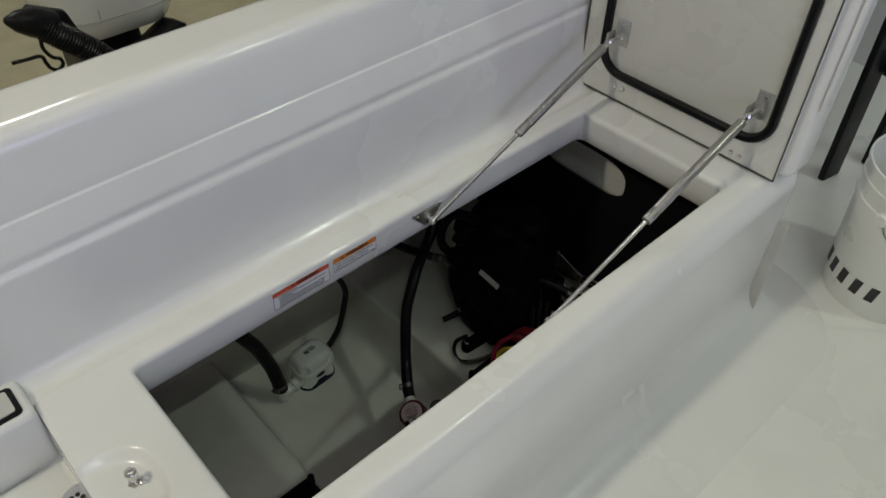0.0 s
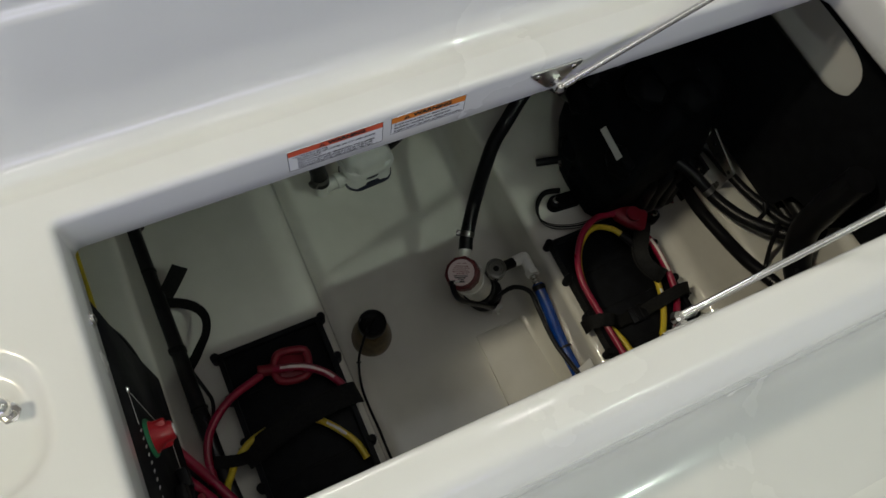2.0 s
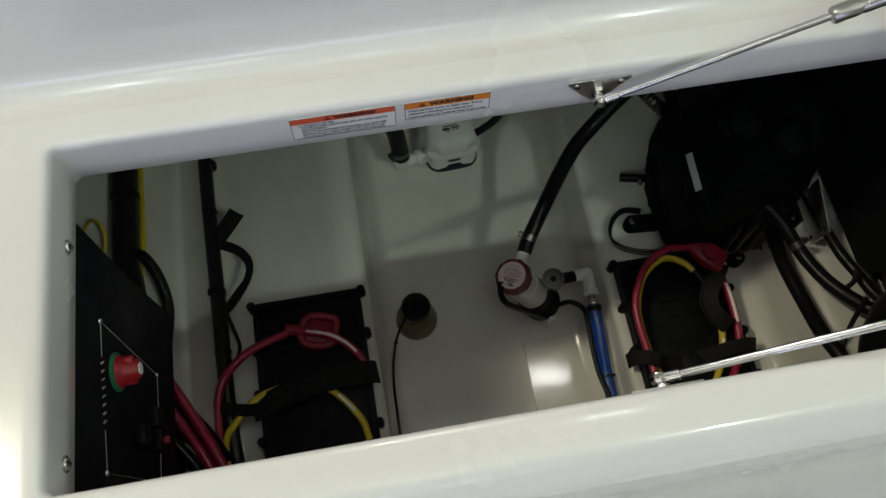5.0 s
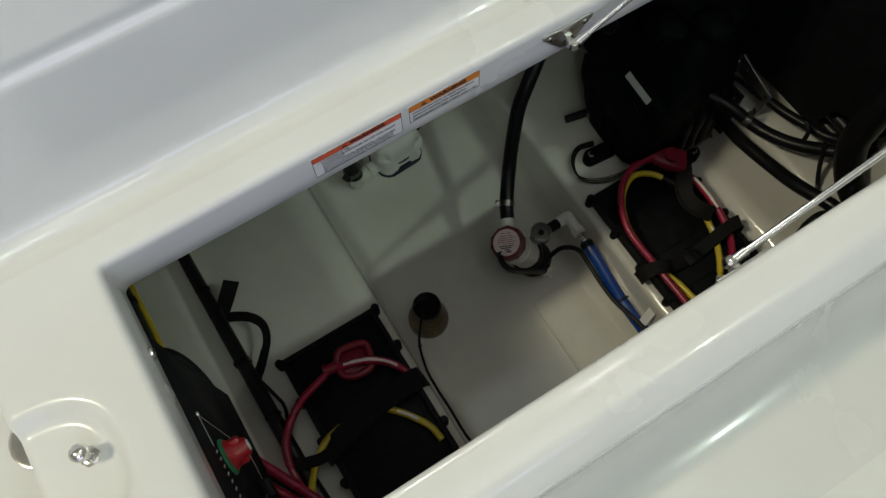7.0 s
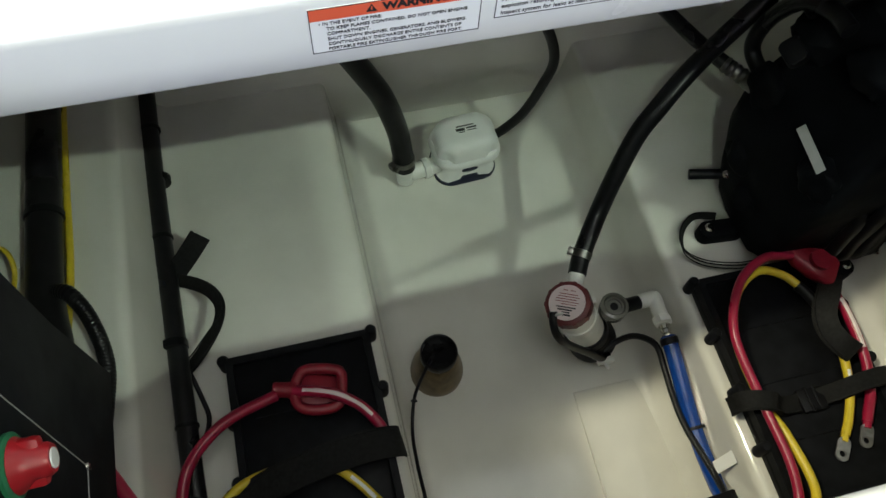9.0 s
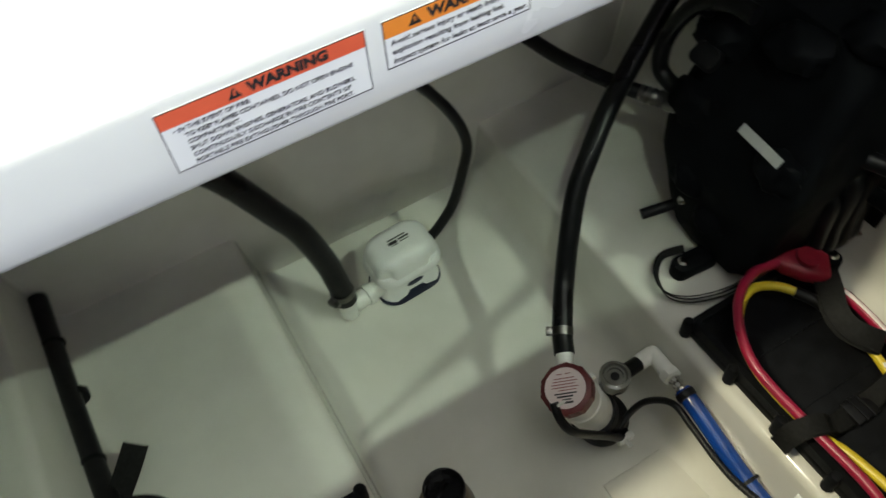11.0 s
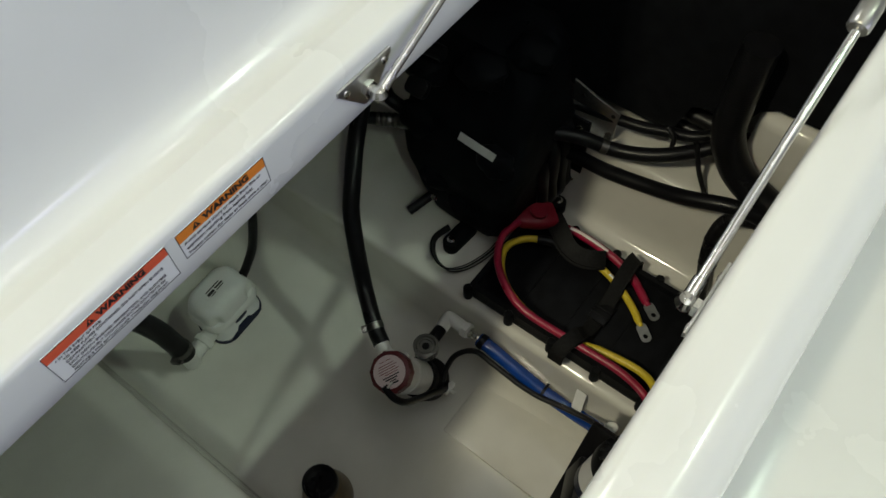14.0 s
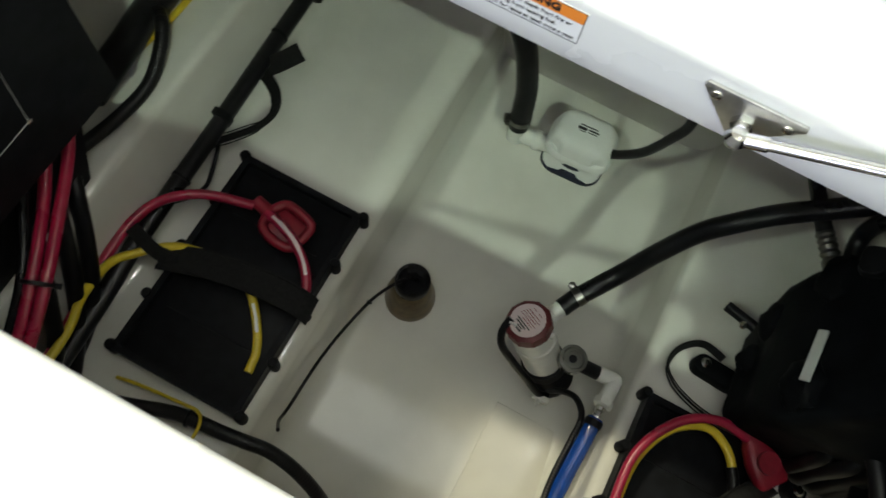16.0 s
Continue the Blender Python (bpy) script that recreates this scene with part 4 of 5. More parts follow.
hose("conduit", [(0.002, 0.52, -0.585), (0.003, 0.309, -0.59), (0.008, 0.069, -0.60), (0.013, -0.159, -0.605), (0.02, -0.26, -0.61), (0.03, -0.45, -0.61)], 0.0140, "black conduit clipped along the bilge wall", "conduit", "loom")


for y, z, r in ((0.43, -0.587, 0.0145), (0.235, -0.592, 0.0145), (-0.05, -0.603, 0.0145)):
    x = 0.003 + 0.010 * max(0.0, (0.3 - y) / 0.46)
    part("tie", lathe([(r * 0.98, 0), (r * 1.09, 0.0005), (r * 1.09, 0.0045), (r * 0.98, 0.005)], frame_of((x, y, z), (x, y + 1, z)), 24), "black", bpy.data.objects["conduit"], "black cable tie")


hose("strap_cord", [(0.014, 0.045, -0.612), (0.019, 0.026, -0.632), (0.028, -0.006, -0.640), (0.033, -0.030, -0.640), (0.027, -0.058, -0.632), (0.010, -0.085, -0.622)], 0.0035, "thin black cord hanging beside the conduit", "cord", "loom")


for x, y, z in ((1.0315, -0.293, -0.520), (1.026, -0.301, -0.575)):
    part("tie", join(lathe([(0.0110, -0.0022), (0.0130, -0.0020), (0.0130, 0.0020), (0.0110, 0.0022)], Matrix.Translation((x, y, z)), 20), box(-0.018, -0.011, -0.003, 0.003, -0.003, 0.003, 0.0005, m=Matrix.Translation((x, y, z)))), "black", bpy.data.objects["wire_loom"], "black cable tie")
part("tie", lathe([(0.0026, 0), (0.0052, 0.0004), (0.0052, 0.0036), (0.0026, 0.004)], frame_of((0.3255, -0.029, -0.786), (0.321, -0.05, -0.795)), 14), "black", bpy.data.objects["float_wire"], "black cable tie")


def conduit_clip(y):
    t = thing("conduit_clip", "black plastic clip round the conduit", "clip", "conduit clips")
    m = frame_of((0.0055, y - 0.006, -0.599), (0.0055, y + 1, -0.599))
    part("ring", lathe([(0.0145, 0), (0.0185, 0.0008), (0.0185, 0.0112), (0.0145, 0.012)], m, 24), "black", t)
    part("tab", box(-0.022, 0.0, y - 0.006, y + 0.006, -0.618, -0.610, 0.001), "black", t)


conduit_clip(0.069)
conduit_clip(0.345)
hose("ledge_tube", [(-0.11, 0.52, -0.462), (-0.109, 0.34, -0.462), (-0.110, 0.12, -0.460), (-0.10, 0.04, -0.455), (-0.09, -0.05, -0.45)], 0.0225, "thick black tube lying on the bilge ledge", "tube", "loom")
cable("ledge_cable", [(-0.089, 0.50, -0.479), (-0.088, 0.30, -0.479), (-0.086, 0.15, -0.478), (-0.09, 0.05, -0.47)], 0.0050, "yellow", "yellow cable beside the black tube on the ledge", "cable", "")
cable("ledge_cable", [(-0.19, 0.165, -0.47), (-0.165, 0.180, -0.447), (-0.146, 0.168, -0.440), (-0.142, 0.145, -0.452), (-0.155, 0.12, -0.475)], 0.0032, "yellow", "yellow cable loop on the bilge ledge", "cable", "")
for y in (0.40, 0.22):
    part("band", lathe([(0.0222, 0), (0.0245, 0.001), (0.0245, 0.009), (0.0222, 0.010)], frame_of((-0.1095, y, -0.461), (-0.1095, y + 1, -0.461)), 28), "black", bpy.data.objects["ledge_tube"], "black clamp band")
hose("panel_loom", [(-0.10, 0.11, -0.455), (-0.075, 0.095, -0.44), (-0.055, 0.06, -0.45), (-0.045, 0.01, -0.468), (-0.05, -0.05, -0.47), (-0.06, -0.12, -0.46)], 0.010, "black wire loom behind the switch panel", "wire loom", "loom", rib=0.0007)


# ---- pumps ----
PRINT = 0.5 + math.pi / 2


def livewell_pump():
    t = thing("livewell_pump", "white livewell pump with a maroon cap on the sump floor", "pump")
    top, base = Vector((0.568, 0.017, -0.622)), Vector((0.654, 0.014, -0.822))
    m = frame_of(top, base)
    cap = part("cap", lathe([(0, 0), (0.030, 0), (0.0345, 0.003), (0.0355, 0.020), (0.034, 0.024)], m, 36), "maroon", t, "maroon cap")
    for k in range(10):
        q = 2 * math.pi * k / 10
        part("grip", rod(m @ Vector((0.0305 * math.cos(q), 0.0305 * math.sin(q), 0.003)), m @ Vector((0.0305 * math.cos(q), 0.0305 * math.sin(q), 0.022)), 0.0058, 14, 0.0012), "maroon", cap)
    disc = part("label", lathe([(0, -0.0008), (0.0278, -0.0008), (0.0278, 0.0004), (0, 0.0004)], m, 40), "pink", t, "round printed label")
    part("print", join(*[box(-w, w, v - 0.0005, v + 0.0005, -0.0014, -0.0009, m=m @ Matrix.Rotation(PRINT, 4, "Z") @ Matrix.Translation((dx, 0, 0))) for w, v, dx in ((0.004, -0.019, -0.006), (0.004, -0.019, 0.006), (0.014, -0.013, 0), (0.017, -0.009, 0.001), (0.016, -0.005, -0.002), (0.018, -0.001, 0), (0.012, 0.003, 0.003))]), "redboot", disc, "rows of small red print", False)
    part("print", join(*[box(-w, w, v - h, v + h, -0.0014, -0.0009, m=m @ Matrix.Rotation(PRINT, 4, "Z") @ Matrix.Translation((dx, 0, 0))) for w, v, dx, h in ((0.015, 0.0075, 0, 0.0009), (0.011, 0.0115, -0.001, 0.0011), (0.006, 0.0155, 0.001, 0.0009), (0.009, 0.0195, 0, 0.0014))]), "ink", disc, "rows of dark print", False)
    part("body", lathe([(0.0325, 0.022), (0.0325, 0.060), (0.0345, 0.062), (0.0345, 0.074), (0.0325, 0.076), (0.032, 0.175), (0, 0.175)], m, 36), "white", t)
    part("foot", lathe([(0.034, 0.165), (0.0375, 0.170), (0.0385, 0.196), (0.042, 0.202), (0.042, 0.214), (0, 0.214)], m, 36), "black", t, "black strainer base")
    part("drain_tab", box(-0.006, 0.006, -0.046, -0.036, 0.125, 0.150, 0.002, m=m @ Matrix.Rotation(0.9, 4, "Z")), "white", t)
    part("outlet", join(rod((0.585, 0.030, -0.660), (0.618, 0.089, -0.641), 0.0125, 20), lathe([(0.015, 0), (0.015, 0.010), (0.0125, 0.012)], frame_of((0.594, 0.046, -0.655), (0.618, 0.089, -0.641)), 20)), "white", t, "white hose nipple")
    part("seam_lug", box(-0.004, 0.004, 0.030, 0.040, 0.02, 0.03, 0.001, m=m), "white", t)
    part("lead", tube([(0.545, 0.010, -0.628), (0.542, -0.010, -0.640), (0.552, -0.024, -0.662), (0.580, -0.028, -0.70), (0.615, -0.030, -0.745), (0.645, -0.032, -0.785), (0.662, -0.026, -0.795)], 0.0062), "rubber", t, "black lead")
    part("clip", join(box(0.640, 0.668, -0.041, -0.030, -0.800, -0.786, 0.003), rod((0.651, -0.040, -0.789), (0.651, -0.052, -0.786), 0.0032, 12, 0.001)), "white", t, "small white clip")
    part("saddle", lathe([(0.0325, 0.142), (0.0365, 0.145), (0.0365, 0.166), (0.0335, 0.168)], m, 36), "black", t, "black saddle band")
    part("tie", box(-0.006, 0.006, -0.0012, 0.0012, -0.004, 0.002, m=Matrix.Translation((0.551, 0.002, -0.622))), "white", t)


livewell_pump()


def sea_strainer():
    t = thing("inline_strainer", "small clear inline strainer with a white elbow", "strainer")
    c = Vector((0.661, 0.018, -0.684))
    part("bowl", lathe([(0, -0.03), (0.018, -0.028), (0.022, -0.02), (0.0225, 0.0), (0.018, 0.002), (0.016, -0.004), (0, -0.005)], Matrix.Translation(c), 32), "clear", t, "smoky clear bowl")
    part("collar", lathe([(0.0150, -0.006), (0.0150, -0.001), (0.0120, -0.0005), (0.0115, -0.006)], Matrix.Translation(c), 28), "clear", t)
    part("button", lathe([(0.0065, -0.006), (0.0065, -0.003), (0.004, -0.002), (0, -0.002)], Matrix.Translation(c), 24), "black", t, "dark centre")
    part("neck", rod((0.678, 0.019, -0.698), (0.712, 0.022, -0.704), 0.0115, 20, 0.001), "black", t, "black threaded neck")
    part("elbow", join(rod((0.708, 0.022, -0.704), (0.737, 0.024, -0.705), 0.0122, 20, 0.001), lathe([(0, -0.0122), (0.0086, -0.0086), (0.0122, 0), (0.0086, 0.0086), (0, 0.0122)], Matrix.Translation((0.737, 0.024, -0.705)), 20),
                       rod((0.737, 0.024, -0.705), (0.733, -0.020, -0.700), 0.0122, 20, 0.001), rod((0.7338, -0.012, -0.701), (0.7328, -0.024, -0.6995), 0.0155, 6, 0.001)), "white", t, "white plastic elbow")
    part("barb", lathe([(0, 0), (0.008, 0), (0.0095, 0.003), (0.007, 0.008), (0.0095, 0.011), (0.007, 0.016), (0.0095, 0.019), (0.008, 0.034), (0, 0.034)], frame_of((0.733, -0.024, -0.6995), (0.7315, -0.06, -0.7005)), 20), "chrome", t, "chrome hose barb")


sea_strainer()
hose("blue_hose", [(0.7318, -0.046, -0.700), (0.731, -0.075, -0.703), (0.7295, -0.13, -0.716), (0.7285, -0.19, -0.729), (0.728, -0.25, -0.730), (0.720, -0.295, -0.705), (0.708, -0.318, -0.668)], 0.0125, "shiny blue water hose between strainer and pump", mat="blue", clamps=())
boot_ring = thing("hose_sleeve", "black sleeve and tie on the blue hose", "hose sleeve")
part("ring", lathe([(0.0125, 0), (0.0145, 0.001), (0.0145, 0.011), (0.0125, 0.012)], frame_of((0.7318, -0.048, -0.7003), (0.7312, -0.075, -0.703)), 24), "black", boot_ring)
part("tie", lathe([(0.0125, 0), (0.0165, 0.0005), (0.0165, 0.0045), (0.0125, 0.005)], frame_of((0.7286, -0.185, -0.728), (0.7284, -0.21, -0.731)), 24), "black", boot_ring)
tag = thing("paper_tag", "small white paper tag on the blue hose", "tag")
part("slip", prism([(0, -0.010), (0.038, -0.010), (0.038, 0.010), (0, 0.010)], plate_at((0.728, -0.252, -0.712), (0.55, 0.15, 0.8), (0.1, 0.95, -0.25)), 0.0006), "paper", tag, "", False)


def bilge_pump():
    t = thing("bilge_pump", "white automatic bilge pump with a dark blue base", "pump")
    m = Matrix.Translation((0.519, 0.402, SUMP + 0.0345)) @ Matrix.Rotation(radians(3), 4, "Z") @ Matrix.Diagonal((0.97, 0.87, 0.78, 1))

    def loft(levels, mat, name, label="", scallop=0):
        """Rounded levels (half width, half depth, corner, height, depth of the finger scallops)."""
        bm = bmesh.new()
        rings = []
        for a, b, r, z, *cut in levels:
            ring = []
            for x, y in round_rect(-a, a, -b, b, r, 16):
                q = math.atan2(y, x)
                k = 1 - (cut[0] if cut else 0) * (0.5 + 0.5 * math.cos(scallop * q + 0.4)) ** 2
                ring.append(bm.verts.new(m @ Vector((x * k, y * k, z))))
            rings.append(ring)
        for p, q in zip(rings, rings[1:]):
            for k in range(len(p)):
                bm.faces.new((p[k], p[(k + 1) % len(p)], q[(k + 1) % len(p)], q[k]))
        bm.faces.new(rings[0]), bm.faces.new(rings[-1])
        return part(name, bm, mat, t, label)

    loft([(0.061, 0.053, 0.034, 0.0), (0.061, 0.053, 0.034, 0.006), (0.058, 0.050, 0.033, 0.010)], "pumpblue", "base", "dark blue strainer base")
    loft([(0.0585, 0.051, 0.033, 0.009), (0.056, 0.048, 0.031, 0.020), (0.052, 0.044, 0.029, 0.040), (0.052, 0.044, 0.029, 0.066)], "pumpwhite", "body")
    loft([(0.051, 0.043, 0.029, 0.062), (0.0600, 0.0510, 0.033, 0.064), (0.0640, 0.0550, 0.035, 0.069), (0.0645, 0.0555, 0.036, 0.075), (0.0635, 0.0545, 0.036, 0.084), (0.0600, 0.0510, 0.034, 0.089), (0.050, 0.042, 0.028, 0.090)], "pumpwhite", "skirt", "white rolled cap skirt")
    loft([(0.0600, 0.0510, 0.034, 0.080, 0.13), (0.0600, 0.0510, 0.034, 0.094, 0.13), (0.0590, 0.0500, 0.034, 0.106, 0.11), (0.0575, 0.0485, 0.033, 0.115, 0.06), (0.0545, 0.0455, 0.031, 0.123, 0.02), (0.048, 0.040, 0.028, 0.131), (0.039, 0.032, 0.022, 0.1365), (0.026, 0.021, 0.015, 0.1388)], "pumpwhite", "cap", "white cap with finger scallops", 8)
    part("mount", prism([(-0.044, -0.016), (0.044, -0.016), (0.040, -0.010), (0.020, -0.006), (0.014, 0.004), (-0.014, 0.004), (-0.020, -0.006), (-0.040, -0.010)], m @ plate_at((0, -0.0515, 0.024), (1, 0, 0), (0, 0.18, 1)), 0.004, 0.001), "pumpblue", t, "dark blue front latch")
    part("eye", lathe([(0.0, 0), (0.009, 0), (0.011, 0.002), (0.009, 0.003), (0, 0.003)], m @ frame_of((0.0, -0.0445, 0.046), (0, -1, 0.05)) @ Matrix.Diagonal((1.5, 0.8, 1, 1)), 20), "pumpblue", t, "dark oval button")
    badge = part("badge", prism(round_rect(-0.030, 0.030, -0.012, 0.016, 0.012), m @ Matrix.Translation((0, 0.0, 0.1392)), 0.0012), "pumpwhite", t)
    mt = m @ Matrix.Translation((0, 0, 0.1396))
    part("print", join(*[prism([(a, b), (c, b), (c, d), (a, d)], mt, 0.0003) for a, b, c, d in ((-0.018, 0.006, 0.016, 0.009), (-0.020, -0.004, -0.003, 0.003), (0.0, -0.001, 0.02, 0.003), (0.0, -0.006, 0.018, -0.004), (-0.016, -0.008, -0.004, -0.006))]), "ink", badge, "plain dark print marks", False)
    part("outlet", join(rod((0.470, 0.388, -0.764), (0.412, 0.380, -0.764), 0.0155, 20, 0.001), rod((0.450, 0.385, -0.764), (0.437, 0.383, -0.764), 0.019, 20, 0.001),
                        rod((0.404, 0.379, -0.782), (0.402, 0.380, -0.732), 0.0165, 20, 0.002)), "white", t, "white outlet elbow")
    part("gland", rod((0.558, 0.394, -0.722), (0.578, 0.393, -0.704), 0.009, 16, 0.001), "black", t, "black cable gland")


bilge_pump()


def bronze_drain():
    t = thing("bronze_drain", "tarnished bronze drain fitting with a dark opening", "drain fitting")
    m = Matrix.Translation((0.377, 0.022, SUMP))
    part("flange", lathe([(0, 0), (0.044, 0), (0.0445, 0.010), (0.043, 0.024), (0.037, 0.052), (0.032, 0.076), (0.030, 0.080), (0, 0.080)], m, 40), "bronze", t)
    part("pipe", lathe([(0.0285, 0.074), (0.0300, 0.078), (0.0300, 0.100), (0.0285, 0.102), (0.0265, 0.101), (0.0260, 0.082), (0, 0.082)], m, 36), "rubber", t, "dark open stub pipe")


bronze_drain()


def water_pump():
    t = thing("water_pump", "small electric water pump with a finned black end", "pump")
    a, b = Vector((0.605, -0.366, -0.432)), Vector((0.5964, -0.3426, -0.6304))
    m = frame_of(a, b)
    end_cap = part("end_cap", lathe([(0, 0), (0.025, 0), (0.032, 0.002), (0.0365, 0.008), (0.0375, 0.034), (0.0355, 0.036)], m, 36), "black", t, "black finned end cap")
    for k in range(18):
        part("fin", box(0.019, 0.0350, -0.0012, 0.0012, -0.0030, 0.0040, 0.0004, m=m @ Matrix.Rotation(2 * math.pi * k / 18, 4, "Z")), "black", end_cap)
    part("hub", prism([(0.016 * math.cos(q) * f, 0.016 * math.sin(q) * f) for q, f in ((0.3, 1.25), (1.35, 0.75), (2.4, 1.25), (3.45, 0.75), (4.5, 1.25), (5.55, 0.75))], m @ Matrix.Translation((0, 0, -0.005)) @ Matrix.Rotation(math.pi, 4, "X"), 0.006, 0.001), "black", end_cap, "raised black hub")
    for w in ((0.634, -0.369, -0.432), (0.5745, -0.3655, -0.432)):
        e = m.inverted() @ Vector(w)
        part("ear", lathe([(0, -0.003), (0.0095, -0.003), (0.0100, 0.0), (0.0100, 0.030), (0, 0.030)], m @ Matrix.Translation((e.x, e.y, 0)), 18), "black", end_cap)
        part("bolt", lathe([(0.0058, 0), (0.0058, 0.003), (0, 0.004)], m @ Matrix.Translation((e.x, e.y, -0.003)) @ Matrix.Rotation(math.pi, 4, "X"), 12), "chrome", t)
    part("motor", lathe([(0.0345, 0.034), (0.0345, 0.135), (0, 0.135)], m, 36), "silver", t, "grey motor body")
    part("label", lathe([(0.0345, 0.040), (0.0352, 0.0402), (0.0352, 0.1098), (0.0345, 0.110)], m, 36), "paper", t, "pale wrap-round label")
    part("print", join(*[box(0.0345, 0.0356, -0.010, 0.010, z, z + 0.002, m=m @ Matrix.Rotation(q, 4, "Z")) for z in (0.055, 0.062, 0.070, 0.085) for q in (2.6, 3.4)]), "ink", t, "plain dark print", False)
    part("head", box(-0.034, 0.034, -0.034, 0.034, 0.135, 0.225, 0.006, m=m), "black", t, "black pump head")
    part("end_band", lathe([(0.0345, 0.112), (0.0356, 0.113), (0.0356, 0.134), (0.0345, 0.135)], m, 36), "pumpblue", t, "dark blue end band")
    part("mount", prism([(-0.297, 0.0), (-0.440, 0.0), (-0.440, 0.200), (-0.297, 0.200)], plate_at((0.667, 0, -0.553), (0, 1, 0), (-0.506, 0, -0.862)), 0.010, 0.002), "black", t, "sloping black mounting plate")
    part("elbow", join(rod((0.690, -0.322, -0.640), (0.690, -0.322, -0.592), 0.0120, 20, 0.001), lathe([(0.0120, -0.002), (0.0118, 0.004), (0.0086, 0.0095), (0, 0.0125)], Matrix.Translation((0.690, -0.322, -0.592)), 20), rod((0.690, -0.322, -0.634), (0.705, -0.318, -0.660), 0.0100, 20, 0.001)), "white", t, "white elbow")


water_pump()
hose("blue_hose", [(0.590, -0.402, -0.640), (0.556, -0.406, -0.54), (0.549, -0.404, -0.455), (0.562, -0.402, -0.380), (0.586, -0.402, -0.313), (0.605, -0.401, -0.236), (0.619, -0.397, -0.180), (0.622, -0.392, -0.11)], 0.0125, "shiny blue water hose rising from the pump", mat="blue", clamps=(0.70,))
fb = thing("front_board", "black plastic board on the bilge front wall", "board")
part("board", prism([(0.70, -0.64), (1.02, -0.66), (1.055, -0.60), (0.975, -0.43), (0.94, -0.402), (0.70, -0.402)], plate_at((0, FRONT + 0.030, 0), (1, 0, 0), (0, 0, 1)), 0.012, 0.002), "board", fb)


# ---- the black pump unit ----
def power_unit():
    t = thing("pump_unit", "bulky black covered pump unit on moulded feet", "pump unit")
    bm = bmesh.new()
    rings = []
    for z, x0, x1, y0, y1, r in ((-0.640, 0.885, 1.03, 0.03, 0.16, 0.02), (-0.612, 0.872, 1.045, 0.012, 0.19, 0.026), (-0.585, 0.866, 1.052, 0.004, 0.208, 0.03), (-0.56, 0.860, 1.056, 0.002, 0.220, 0.034), (-0.53, 0.855, 1.060, 0.0, 0.232, 0.036), (-0.50, 0.853, 1.065, -0.002, 0.240, 0.038),
                                 (-0.47, 0.857, 1.068, -0.004, 0.248, 0.038), (-0.44, 0.864, 1.07, -0.006, 0.252, 0.036), (-0.415, 0.873, 1.072, -0.003, 0.253, 0.036), (-0.39, 0.885, 1.075, 0.0, 0.253, 0.034), (-0.35, 0.910, 1.075, 0.006, 0.252, 0.034), (-0.30, 0.935, 1.08, 0.02, 0.25, 0.034), (-0.265, 0.945, 1.075, 0.04, 0.235, 0.04), (-0.25, 0.97, 1.05, 0.075, 0.205, 0.035)):
        rings.append([(x, y, z) for x, y in round_rect(x0 + 0.013 * min(1, max(0, (z + 0.60) / 0.08)), x1, y0, y1 - 0.020, r, 10)])
    vs = [[bm.verts.new(Vector(p) + 0.0095 * noise.noise_vector(Vector(p) * 14) + 0.0060 * noise.noise_vector(Vector(p) * 36)) for p in r] for r in rings]
    for a, b in zip(vs, vs[1:]):
        for k in range(len(a)):
            bm.faces.new((a[k], a[(k + 1) % len(a)], b[(k + 1) % len(a)], b[k]))
    bm.faces.new(vs[0]), bm.faces.new(vs[-1])
    bmesh.ops.subdivide_edges(bm, edges=bm.edges[:], cuts=1, use_grid_fill=True, smooth=0.6)
    part("cover", bm, "cloth", t)
    for x, y, z, r, k in ((0.876, 0.150, -0.520, 0.026, 1.0), (0.874, 0.098, -0.560, 0.022, 0.8), (0.896, 0.196, -0.425, 0.030, 1.2), (0.930, 0.205, -0.335, 0.034, 0.9), (0.935, 0.100, -0.290, 0.034, 0.8), (0.985, 0.045, -0.262, 0.032, 0.8), (0.892, 0.040, -0.420, 0.026, 1.1)):
        fold = bmesh.new()      # the cover's bunched folds
        bmesh.ops.create_icosphere(fold, subdivisions=3, radius=r)
        for v in fold.verts:
            n = v.co.normalized()
            v.co = Vector((x, y, z)) + Vector((v.co.x, v.co.y * 1.25, v.co.z * k)) * (1 + 0.30 * noise.noise(n * 1.7 + Vector((x, y, z)) * 40))
        part("cover_fold", fold, "cloth", t, "bunched black fold")
    for x, y, dx, dy in ((0.836, 0.090, -0.6, 0.05), (1.018, -0.016, 0.2, -0.8)):
        c = Vector((x, y, SHELF))
        d = Vector((dx, dy, 0)).normalized()
        mm = Matrix.Translation(c) @ Matrix((d, Vector((-d.y, d.x, 0)), Vector((0, 0, 1)))).transposed().to_4x4()
        foot = part("foot", prism(round_rect(-0.06, 0.018, -0.0155, 0.0155, 0.0145), mm @ Matrix.Translation((0, 0, 0.028)), 0.027, 0.003), "cloth", t, "black moulded foot")
        part("bolt", lathe([(0.008, 0), (0.008, 0.004), (0.005, 0.007), (0, 0.0075)], mm @ Matrix.Translation((0.003, 0, 0.0282)), 12), "chrome", foot)
    part("sticker", prism([(-0.034, -0.0065), (0.034, -0.0065), (0.034, 0.0065), (-0.034, 0.0065)], plate_at((0.876, 0.068, -0.388), (0.0, -1.0, -0.12), (0.55, 0.0, 0.84)), 0.002), "silver", t, "small pale sticker", False)
    part("stub", rod((0.823, 0.178, -0.598), (0.880, 0.158, -0.585), 0.0085, 16, 0.001), "black", t, "black stub pipe")
